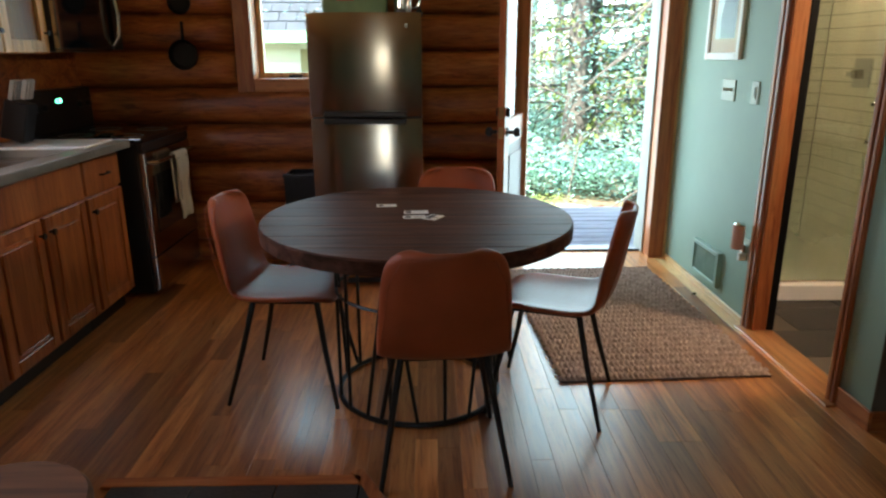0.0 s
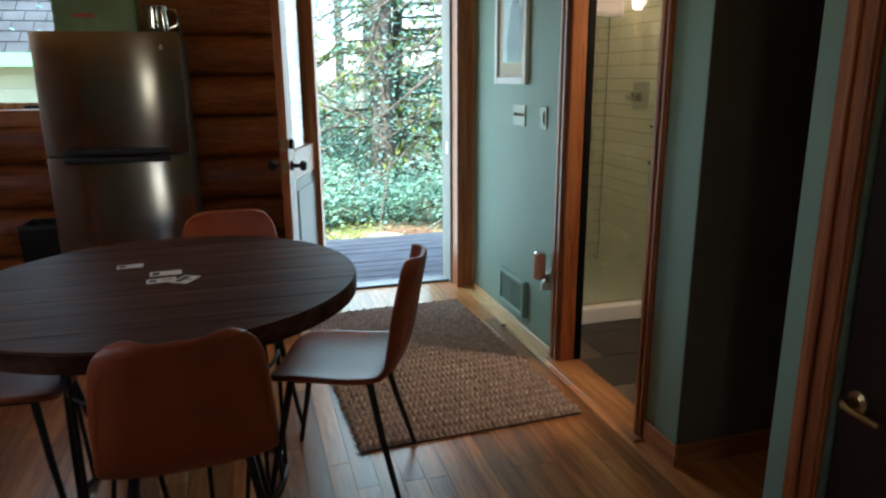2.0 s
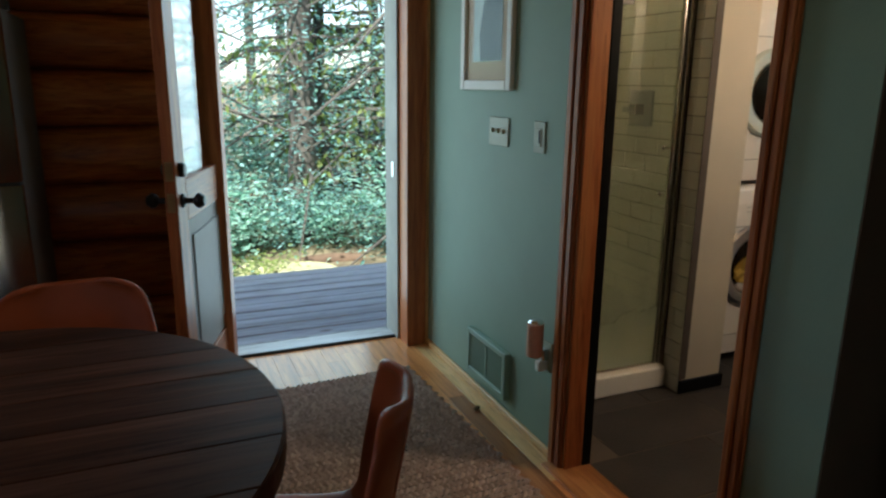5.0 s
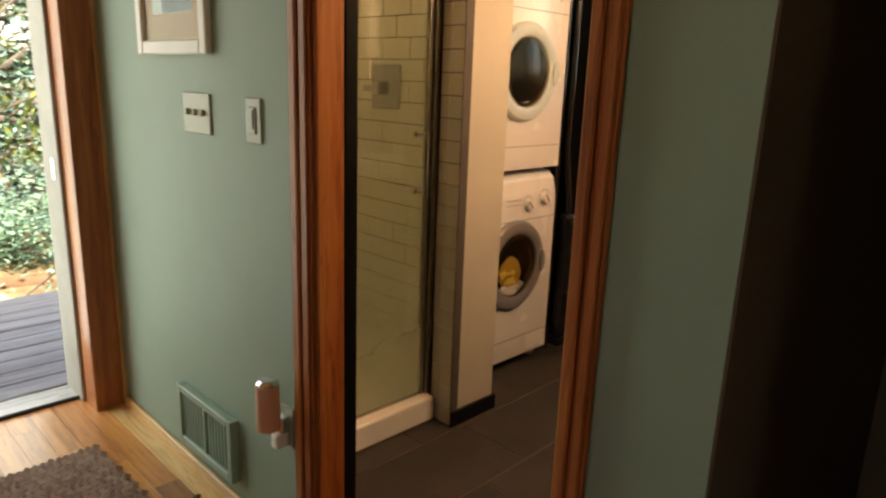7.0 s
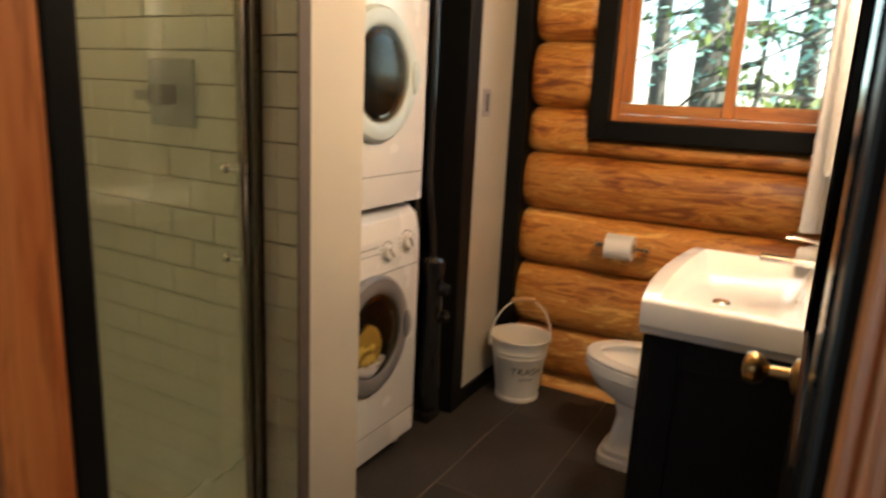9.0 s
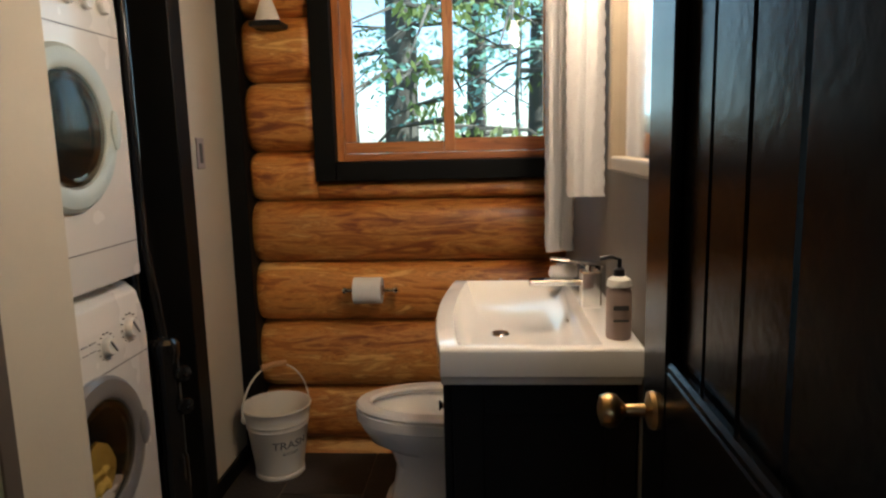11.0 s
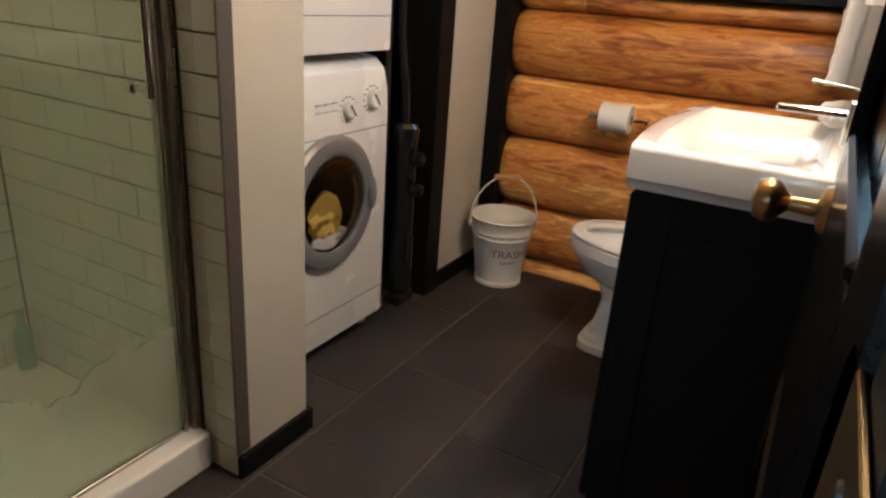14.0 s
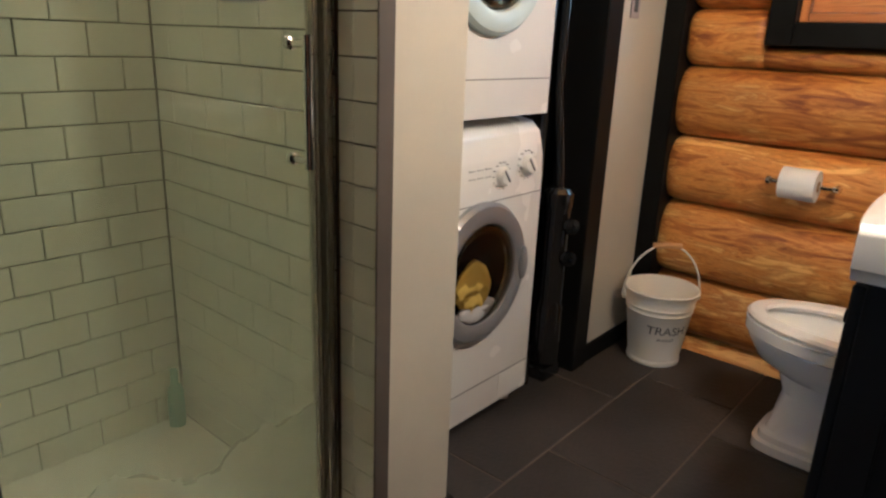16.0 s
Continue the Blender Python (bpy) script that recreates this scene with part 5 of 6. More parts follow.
part("post", B(2.500, 3.718, 0.101, 2.5185, 3.752, 2.0, 0.005, 2), metal, shower, "brushed metal post")
part("post", B(1.793, 3.725, 0.101, 1.814, 3.76, 2.0, 0.003), metal, shower, "brushed metal post")
part("top_rail", B(1.815, 3.728, 1.932, 2.479, 3.757, 1.965, 0.003), metal, shower)
part("bottom_rail", B(1.815, 3.733, 0.1005, 2.479, 3.752, 0.112, 0.002), metal, shower)
hd = part("handle", tube(bmesh.new(), [(2.432, 3.682, 0.908), (2.432, 3.682, 1.142)], 0.009, 12), chrome, shower, "satin bar handle", True)
for z in (0.922, 1.127):
    part("standoff", moved(lathe([(0.012, 0), (0.012, 0.012), (0.007, 0.014), (0.007, 0.055)], 14), Matrix.Translation((2.432, 3.738, z)) @ Euler((radians(90), 0, 0)).to_matrix().to_4x4()), chrome, hd, "", True)
valve = thing("shower_valve", "square chrome shower valve on the tiles", "shower valve", (PX0 - 0.006, 4.01, 1.285), 0)
part("plate", B(-0.01, -0.083, -0.083, 0, 0.083, 0.083, 0.004), silver_plastic, valve)
part("knob", B(-0.06, -0.025, -0.03, -0.01, 0.025, 0.02, 0.006, 2), plain("dark_chrome", (0.2, 0.2, 0.2), 0.2, 1), valve)
part("lever", B(-0.055, 0.025, -0.02, -0.035, 0.08, 0.005, 0.004, 2), silver_plastic, valve)
scrub = thing("soap_bottle", "small green bottle on the shower floor", "bottle", (2.485, 4.39, 0.045))
part("body", lathe([(0.03, 0), (0.032, 0.01), (0.032, 0.15), (0.014, 0.18), (0.014, 0.21)], 20), plain("green_soap", (0.08, 0.33, 0.26), 0.3), scrub, "", True)
part("cap", moved(lathe([(0.016, 0.21), (0.016, 0.235)], 14), Matrix.Identity(4)), plain("green_cap", (0.10, 0.30, 0.24), 0.4), scrub)
scrub.scale = (0.75, 0.75, 0.75)
mat_ = thing("bath_towel", "nubby white bath mat hung over the shower door", "towel", (2.06, 3.742, 1.966), 90)
tw = part("cloth", hanging(0.30, 0.26, 0.26, 6, 1.0, 0.006), cotton, mat_, "", True)
md = tw.modifiers.new("thick", "SOLIDIFY")
md.thickness = 0.012

# vanity
vanity = thing("vanity_cabinet", "charcoal painted vanity cabinet under the basin", "vanity")
VX0, VX1, VYF = 2.845, 3.43, 2.868
part("body", B(VX0 + 0.008, 2.465, 0.0, VX1 - 0.008, VYF - 0.02, 0.818, 0.003), slate_vanity, vanity)
for b in ((VX0, 2.465, 0, VX0 + 0.008, 2.53, 0.818), (VX0, VYF - 0.085, 0, VX0 + 0.008, VYF - 0.02, 0.818), (VX0, 2.531, 0.74, VX0 + 0.008, VYF - 0.086, 0.818), (VX0, 2.531, 0, VX0 + 0.008, VYF - 0.086, 0.09)):
    part("side_rail", B(*b, 0.002), slate_vanity, vanity)
for a, b in ((VX0 + 0.01, (VX0 + VX1) / 2 - 0.002), ((VX0 + VX1) / 2 + 0.002, VX1 - 0.01)):
    d = part("door", B(a, VYF - 0.019, 0.08, b, VYF, 0.80, 0.003), slate_vanity, vanity)
    part("knob", moved(lathe([(0.006, 0), (0.006, 0.012), (0.013, 0.02)], 12), Matrix.Translation(((a + b) / 2, VYF, 0.70)) @ Euler((radians(-90), 0, 0)).to_matrix().to_4x4()), chrome, d)

basin = thing("basin", "white ceramic basin with a bowed front", "basin")
BX0, BX1, BYB, BYF = 2.795, 3.475, 2.465, 2.868


def basin_ring(z, grow, bow, n=14):
    pts = [(BX0 - grow, BYB), (BX0 - grow, BYF)]
    for k in range(1, n):
        u = k / n
        pts.append((BX0 - grow + (BX1 - BX0 + 2 * grow) * u, BYF + (bow + grow) * math.sin(math.pi * u) ** 0.8))
    pts += [(BX1 + grow, BYF), (BX1 + grow, BYB)]
    return [(x, y, z) for x, y in pts]


bm = bmesh.new()
levels = [(0.818, -0.02), (0.830, -0.014), (0.838, -0.006), (0.841, -0.001), (0.892, 0.0), (0.897, -0.002), (0.900, -0.007)]
loops = [[bm.verts.new(p) for p in basin_ring(z, g_, 0.03)] for z, g_ in levels]
inner = []
cx, cy = (BX0 + BX1) / 2, (BYB + BYF) / 2 + 0.075
def bowl(z, kx, ky):
    return [bm.verts.new((cx + (x - cx) * kx, cy + (y - cy) * ky, z)) for x, y, _ in basin_ring(0, 0, 0.03)]
loops += [bowl(0.901, 0.94, 0.72), bowl(0.887, 0.9, 0.68), bowl(0.86, 0.82, 0.6), bowl(0.838, 0.62, 0.45), bowl(0.832, 0.2, 0.15)]
for a, b in zip(loops, loops[1:]):
    m_ = len(a)
    for k in range(m_):
        bm.faces.new((a[k], a[(k + 1) % m_], b[(k + 1) % m_], b[k]))
bm.faces.new(loops[-1])
bm.faces.new(loops[0][::-1])
bmesh.ops.recalc_face_normals(bm, faces=bm.faces)
bs = part("bowl", bm, ceramic, basin, "", True)
part("drain", moved(lathe([(0.024, 0.0), (0.02, 0.004)], 20), Matrix.Translation((cx, cy, 0.832))), chrome, basin)
part("overflow", B(cx - 0.015, BYB + 0.108, 0.857, cx + 0.015, BYB + 0.112, 0.865, 0), chrome, basin)
faucet = thing("faucet", "square chrome basin faucet", "faucet", (3.137, 2.52, 0.900))
part("base", B(-0.024, -0.024, 0, 0.024, 0.024, 0.09, 0.003), chrome, faucet)
part("spout", B(-0.02, 0.0, 0.055, 0.02, 0.15, 0.07, 0.003), chrome, faucet)
part("lever", moved(B(-0.018, -0.03, 0, 0.018, 0.10, 0.008, 0.002), Matrix.Translation((0, 0, 0.105)) @ Euler((radians(6), 0, 0)).to_matrix().to_4x4()), chrome, faucet)
part("neck", moved(lathe([(0.012, 0.09), (0.012, 0.106)], 12), Matrix.Identity(4)), chrome, faucet)
soap = thing("hand_soap", "hand soap bottle with a dusty label and black pump", "soap bottle", (2.87, 2.502, 0.900))
part("body", lathe([(0.032, 0), (0.034, 0.008), (0.034, 0.12), (0.028, 0.135)], 24), bottle_label, soap, "", True)
part("shoulder", lathe([(0.029, 0.136), (0.034, 0.138), (0.03, 0.155), (0.014, 0.165)], 24), white_paint, soap, "", True)
part("pump", tube(bmesh.new(), [(0, 0, 0.16), (0, 0, 0.205), (0.005, 0.02, 0.212), (0.01, 0.05, 0.207)], 0.006, 8), black_plastic, soap, "", True)
part("pump_collar", lathe([(0.016, 0.16), (0.015, 0.18), (0.007, 0.185)], 16), black_plastic, soap, "", True)
for i in range(2):
    part("print", moved(B(-0.02, -0.0015, 0, 0.02, 0.0015, 0.006 + i * 0.006, 0), Matrix.Translation((-0.0345, 0.0, 0.05 + i * 0.03)) @ Euler((0, 0, radians(90))).to_matrix().to_4x4()), ink, soap)
soap.scale = (0.76, 0.76, 0.8)
cloth = thing("washcloth", "crumpled white cloth on the basin's back edge", "cloth", (3.40, 2.55, 0.898))
bm = bmesh.new()
bmesh.ops.create_icosphere(bm, subdivisions=3, radius=1, matrix=Matrix.Translation((0, 0, 0.03)) @ Matrix.Diagonal((0.05, 0.045, 0.032, 1)))
for v in bm.verts:
    d = noise.noise(v.co * 40) * 0.016
    v.co += Vector((d, d, d * 0.6))
    v.co.z = max(0.002, v.co.z)
part("cloth", bm, cotton, cloth, "", True)
tumbler = thing("tumbler", "dark tumbler on the basin's back edge", "tumbler", (3.30, 2.50, 0.900))
part("body", lathe([(0.028, 0), (0.032, 0.08), (0.029, 0.08), (0.025, 0.01)], 20), plain("dark_tumbler", (0.04, 0.04, 0.045), 0.2, 0.6), tumbler, "", True)

# towels and mirror over the basin
bar = thing("towel_hook_rail", "chrome towel rail with two ribbed white towels' hooks", "towel rail", (3.37, 2.46, 1.885))
part("rail", tube(bmesh.new(), [(-0.2, 0.0, 0.0), (-0.2, 0.08, 0.0), (0.2, 0.08, 0.0), (0.2, 0.0, 0.0)], 0.008, 8), chrome, bar, "", True)


def ribbed_towel(x, y, z, width, drop, seed):
    t = thing("hand_towel", "long white rope-ribbed towel hanging in folds", "towel", (x, y, z), 0, "ribbed towels")
    bm = bmesh.new()
    n, m_ = 34, 60
    rows = []
    for i in range(m_ + 1):
        v = i / m_
        row = []
        for k in range(n + 1):
            a = math.tau * k / n
            fold = 1 + 0.35 * math.sin(a * 3 + seed) + 0.12 * math.sin(a * 7 + v * 3)
            rib = 0.0016 * math.sin(i * 1.9 + k * 1.1)
            wx = width * (0.55 + 0.45 * min(1, v * 2.2)) * 0.5
            r = (0.036 + rib)
            row.append(bm.verts.new((math.cos(a) * (wx * fold * 0.75 + rib), math.sin(a) * r * fold, -v * drop)))
        rows.append(row)
    for a, b in zip(rows, rows[1:]):
        for k in range(n):
            bm.faces.new((a[k], a[k + 1], b[k + 1], b[k]))
    bm.faces.new(rows[0][:-1])
    bm.faces.new(rows[-1][:-1][::-1])
    bmesh.ops.recalc_face_normals(bm, faces=bm.faces)
    part("cloth", bm, cotton, t, "", True)


ribbed_towel(3.50, 2.565, 1.885, 0.12, 0.90, 0.3)
ribbed_towel(3.24, 2.522, 1.885, 0.10, 0.72, 1.7)
mirror = thing("wall_mirror", "mirror in a beaded pale frame over the basin", "mirror", (2.87, 2.46, 1.54))
part("glass", B(-0.19, 0.002, -0.27, 0.19, 0.012, 0.27, 0), plain("mirror_silver", (0.9, 0.9, 0.9), 0.02, 1.0, 0.0, 60, 0.0), mirror)
for b in ((-0.225, 0, -0.305, -0.19, 0.03, 0.305), (0.19, 0, -0.305, 0.225, 0.03, 0.305), (-0.189, 0, -0.305, 0.189, 0.03, -0.271), (-0.189, 0, 0.271, 0.189, 0.03, 0.305)):
    part("frame", B(*b, 0.006, 2), plain("pale_gilt_wood", (0.42, 0.34, 0.24), 0.5), mirror)
sconce = thing("vanity_light", "two-globe wall lamp over the mirror", "wall lamp", (2.87, 2.46, 1.96))
part("bar", B(-0.25, 0, -0.03, 0.25, 0.05, 0.03, 0.005), chrome, sconce)
globe, n_, l_, b_ = shader("lit_globe", 0.4)
b_.inputs["Emission Color"].default_value, b_.inputs["Emission Strength"].default_value = (*WARM, 1), 6.0
for x in (-0.15, 0.15):
    gb = part("globe", moved(lathe([(0.02, -0.06), (0.05, -0.03), (0.055, 0.0), (0.045, 0.03), (0.02, 0.03)], 20), Matrix.Translation((x, 0.12, -0.02))), globe, sconce, "lit globe", True)
    gb.visible_shadow = False
    part("arm", tube(bmesh.new(), [(x, 0.05, 0.0), (x, 0.12, 0.02)], 0.008, 8), chrome, sconce)

downlight = thing("shower_downlight", "small round ceiling light over the shower", "ceiling light", (2.16, 4.08, CEIL))
part("trim_ring", moved(ring(0.06, 0.008, 28, 6, -0.004), Matrix.Identity(4)), white_paint, downlight)
part("lens", lathe([(0.055, -0.004), (0.05, -0.008)], 24), globe, downlight)

# toilet
toilet = thing("toilet", "white ceramic toilet with its lid up", "toilet", (3.765, 2.46, 0))
def oval(z, cy_, rx, ryf, ryb, n=36):
    return [(math.cos(math.tau * k / n) * rx, cy_ + (math.sin(math.tau * k / n) * (ryf if math.sin(math.tau * k / n) > 0 else ryb)), z) for k in range(n)]


def block(z, cy_, rx, ryf, ryb, n=36):
    """A squared oval, for the foot."""
    out = []
    for k in range(n):
        c, si = math.cos(math.tau * k / n), math.sin(math.tau * k / n)
        out.append((math.copysign(abs(c) ** 0.35, c) * rx, cy_ + math.copysign(abs(si) ** 0.35, si) * (ryf if si > 0 else ryb), z))
    return out


def lofted(stack):
    bm = bmesh.new()
    loops = [[bm.verts.new(p) for p in s] for s in stack]
    for a, b in zip(loops, loops[1:]):
        for k in range(len(a)):
            bm.faces.new((a[k], a[(k + 1) % len(a)], b[(k + 1) % len(a)], b[k]))
    bm.faces.new(loops[0][::-1])
    bm.faces.new(loops[-1])
    bmesh.ops.recalc_face_normals(bm, faces=bm.faces)
    return bm


part("pedestal", lofted([block(0, 0.46, 0.128, 0.235, 0.25), block(0.028, 0.46, 0.128, 0.235, 0.25), block(0.033, 0.46, 0.116, 0.222, 0.25), block(0.052, 0.46, 0.114, 0.220, 0.24), block(0.062, 0.46, 0.102, 0.206, 0.23), block(0.09, 0.46, 0.095, 0.198, 0.225), oval(0.17, 0.46, 0.088, 0.19, 0.22), oval(0.23, 0.46, 0.10, 0.21, 0.24), oval(0.27, 0.47, 0.145, 0.27, 0.26), oval(0.33, 0.48, 0.175, 0.295, 0.27), oval(0.345, 0.48, 0.178, 0.298, 0.27), oval(0.35, 0.48, 0.186, 0.306, 0.28), oval(0.385, 0.48, 0.188, 0.308, 0.28), oval(0.388, 0.48, 0.15, 0.27, 0.2), oval(0.33, 0.48, 0.125, 0.23, 0.17), oval(0.24, 0.46, 0.07, 0.12, 0.1)]), ceramic, toilet, "", True)
def seat_ring():
    bm = bmesh.new()
    loops = [[bm.verts.new(p) for p in s] for s in (oval(0.389, 0.48, 0.184, 0.304, 0.27), oval(0.40, 0.48, 0.187, 0.308, 0.27), oval(0.408, 0.48, 0.18, 0.30, 0.265), oval(0.408, 0.49, 0.135, 0.25, 0.17), oval(0.40, 0.49, 0.125, 0.24, 0.16), oval(0.389, 0.49, 0.128, 0.243, 0.163))]
    loops.append(loops[0])
    for a, b in zip(loops, loops[1:]):
        for k in range(len(a)):
            bm.faces.new((a[k], a[(k + 1) % len(a)], b[(k + 1) % len(a)], b[k]))
    bmesh.ops.recalc_face_normals(bm, faces=bm.faces)
    return bm


part("seat", seat_ring(), plain("white_seat_plastic", (0.82, 0.80, 0.76), 0.2, 0, 0.02, 60, 0, 0.2), toilet, "", True)
part("tank", B(-0.21, 0.005, 0.385, 0.21, 0.19, 0.74, 0.02, 3), ceramic, toilet, "", True)
part("tank_lid", B(-0.22, 0.003, 0.741, 0.22, 0.20, 0.775, 0.01, 2), ceramic, toilet, "", True)
part("lid", moved(lathe([(0.185, 0), (0.188, 0.008), (0.175, 0.016), (0.0, 0.018)], 36, (1, 1.2)), Matrix.Translation((0, 0.235, 0.62)) @ Euler((radians(80), 0, 0)).to_matrix().to_4x4()), ceramic, toilet, "", True)

# paper roll on the log wall
roll = thing("toilet_paper_holder", "chrome holder with a white paper roll on the log wall", "paper holder", (LX, 3.247, 0.735))
part("roll", moved(lathe([(0.02, -0.056), (0.052, -0.055), (0.052, 0.055), (0.02, 0.056)], 32), Matrix.Translation((-0.065, 0, 0)) @ Euler((radians(90), 0, 0)).to_matrix().to_4x4()), paper, roll, "white paper roll", True)
part("core", moved(lathe([(0.019, -0.058), (0.019, 0.058)], 20), Matrix.Translation((-0.065, 0, 0)) @ Euler((radians(90), 0, 0)).to_matrix().to_4x4()), plain("brown_card", (0.3, 0.2, 0.12), 0.9), roll, "", True)
part("rod", tube(bmesh.new(), [(-0.065, -0.10, 0), (-0.065, 0.085, 0)], 0.007, 10), chrome, roll, "", True)
for y in (-0.10, 0.085):
    part("arm", tube(bmesh.new(), [(0.02, y, 0), (-0.065, y, 0)], 0.008, 10), chrome, roll, "", True)
    part("finial", moved(lathe([(0.006, -0.012), (0.014, -0.004), (0.014, 0.006), (0.006, 0.012)], 14), Matrix.Translation((-0.065, y + math.copysign(0.012, y), 0)) @ Euler((radians(90), 0, 0)).to_matrix().to_4x4()), chrome, roll, "", True)

# pail
pail = thing("trash_pail", "cream enamelled pail lettered TRASH with a wire bail", "pail", (4.018, 3.626, 0))
part("body", lathe([(0.088, 0.0), (0.091, 0.004), (0.091, 0.018), (0.088, 0.022), (0.111, 0.20), (0.114, 0.204), (0.112, 0.209), (0.114, 0.22), (0.117, 0.224), (0.115, 0.23), (0.124, 0.275), (0.128, 0.279), (0.126, 0.284), (0.121, 0.281), (0.112, 0.22), (0.086, 0.02), (0.0, 0.018)], 56, (1, 1), True), pail_enamel, pail, "", True)
aim = math.atan2(-0.67, -0.74)   # lettering looks towards the doorway
side = Vector((-math.sin(aim), math.cos(aim), 0))
for s in (1, -1):
    e = side * 0.128 * s
    part("ear", moved(lathe([(0.016, 0), (0.016, 0.004), (0.008, 0.008)], 14), Matrix.Translation((e.x, e.y, 0.25)) @ Euler((0, radians(90), aim + math.pi / 2 if s > 0 else aim - math.pi / 2)).to_matrix().to_4x4()), pail_enamel, pail, "", True)
bail = [side * (0.133 * math.cos(a)) + Vector((0, 0, 0.25 + 0.19 * math.sin(a))) for a in (math.pi * k / 24 for k in range(25))]
part("bail", tube(bmesh.new(), bail, 0.0035, 8), pail_enamel, pail, "", True)
part("grip", tube(bmesh.new(), [side * d + Vector((0, 0, 0.437 + (0.003 if abs(d) < 0.03 else 0))) for d in (-0.048, -0.03, 0.0, 0.03, 0.048)], 0.011, 12), pale_wood, pail, "pale wooden grip", True)


def bent_text(body, size, z):
    """Lettering that follows the pail's round side."""
    ob = text_part("lettering", body, size, Matrix.Identity(4), ink, pail, 0.0005)
    for v in ob.data.vertices:
        x, y, d = v.co
        zz = z + y
        r = 0.088 + (zz - 0.022) / 0.178 * 0.023 + 0.0006 + d
        a = aim + x / r
        v.co = (math.cos(a) * r, math.sin(a) * r, zz)
    return ob


bent_text("TRASH", 0.045, 0.148)
bent_text("BUCKET", 0.016, 0.113)

pail.scale = (1.08, 1.08, 1.03)

# small shade on the log end
cone = thing("night_lamp", "small white shaded lamp on a black bracket", "lamp", (LX - 0.055, 3.59, 1.775))
part("shade", lathe([(0.05, 0), (0.048, 0.004), (0.02, 0.085), (0.016, 0.086)], 24), white_paint, cone, "white shade", True)
part("bracket", B(-0.045, -0.06, -0.022, 0.10, 0.06, -0.002, 0.004), black_metal, cone)

# ---- outdoors ----
DECKZ = -0.055
deck = thing("deck", "weathered grey plank deck outside the door", "deck")
for k in range(11):
    y = NY + 0.315 + k * 0.146
    part("plank", B(-2.2, y, DECKZ - 0.035, 4.6, y + 0.130, DECKZ + random.uniform(-0.002, 0.002), 0.006), deck_wood, deck)
for x in (-2, 0.2, 2.4, 4.4):
    part("joist", B(x, NY + 0.32, DECKZ - 0.2, x + 0.05, NY + 1.86, DECKZ - 0.037, 0), deck_wood, deck)


def ground_height(x, y):
    d = math.hypot(x, y - 4)
    return -0.42 + 0.10 * noise.noise(Vector((x * 0.35, y * 0.35, 0))) - 0.012 * max(0, d - 6)


bm = bmesh.new()
steps = [-2500, -400, -120, -60] + [-40 + 2 * i for i in range(41)] + [60, 120, 400, 2500]
grid = [[bm.verts.new((x, y, ground_height(x, y) if max(abs(x), abs(y)) < 61 else -1.2)) for x in steps] for y in steps]
for i in range(len(steps) - 1):
    for j in range(len(steps) - 1):
        bm.faces.new((grid[i][j], grid[i][j + 1], grid[i + 1][j + 1], grid[i + 1][j]))
tagged(part("ground", bm, soil, None, "", True), "brown and mossy forest floor", "ground", kind="structure")

rng = random.Random(7)


def leaf_cloud(bm, centre, spread, count, size, droop=0.0):
    """Small leaf blades scattered round a centre."""
    for _ in range(count):
        p = Vector(centre) + Vector((rng.gauss(0, spread[0]), rng.gauss(0, spread[1]), rng.gauss(0, spread[2])))
        a = rng.uniform(0, math.tau)
        u = Vector((math.cos(a), math.sin(a), rng.uniform(-0.5, 0.4) - droop))
        u.normalize()
        w = u.cross(Vector((rng.uniform(-1, 1), rng.uniform(-1, 1), 1.2))).normalized()
        s = size * rng.uniform(0.6, 1.4)
        vs = [bm.verts.new(p + u * s), bm.verts.new(p + w * s * 0.45), bm.verts.new(p - u * s), bm.verts.new(p - w * s * 0.45)]
        bm.faces.new(vs)


def conifer(x, y, h, r, limbs, label, seed, low=0.6, leafsize=0.05, leaves=34, lean=0.0):
    rng.seed(seed)
    z0 = ground_height(x, y) - 0.1
    t = thing("tree", label, "tree", (x, y, z0), 0, "forest trees")
    pts = [Vector((lean * (i / 8) * h * 0.1 + rng.uniform(-0.03, 0.03), rng.uniform(-0.03, 0.03), h * i / 8)) for i in range(9)]
    tap = [r * (1.35 if i == 0 else 1 - 0.1 * i) for i in range(9)]
    part("trunk", tube(bmesh.new(), pts, r, 14, True, tap), bark, t, "", True)
    br, lv, ms = bmesh.new(), bmesh.new(), bmesh.new()
    for i in range(limbs):
        z = rng.uniform(low, h * 0.95)
        a = rng.uniform(0, math.tau)
        ln = rng.uniform(0.7, 2.1)
        d = Vector((math.cos(a), math.sin(a), 0))
        p0 = Vector((lean * z * 0.1, 0, z))
        p1, p2 = p0 + d * ln * 0.5 + Vector((0, 0, -0.05)), p0 + d * ln + Vector((0, 0, -0.35 * ln * rng.uniform(0.5, 1.2)))
        tube(br, [p0, p1, p2], 0.02, 5, False, [0.028, 0.017, 0.006])
        for q in (p1, (p1 + p2) / 2, p2):
            leaf_cloud(lv, q, (0.3, 0.3, 0.12), leaves // 3, leafsize, 0.3)
        if rng.random() < 0.65:
            for u in (0.25, 0.5, 0.75, 1.0):
                leaf_cloud(ms, p0 + (p1 - p0) * u + Vector((0, 0, -0.04)), (0.09, 0.09, 0.05), 7, 0.05, 1.6)
    tagged(part("branchwork", br, bark, t), kind="stuff")
    tagged(part("crown", lv, leaf_blue if rng.random() < 0.5 else leaf_green, t), kind="stuff")
    tagged(part("moss", ms, moss_strands, t), kind="stuff")


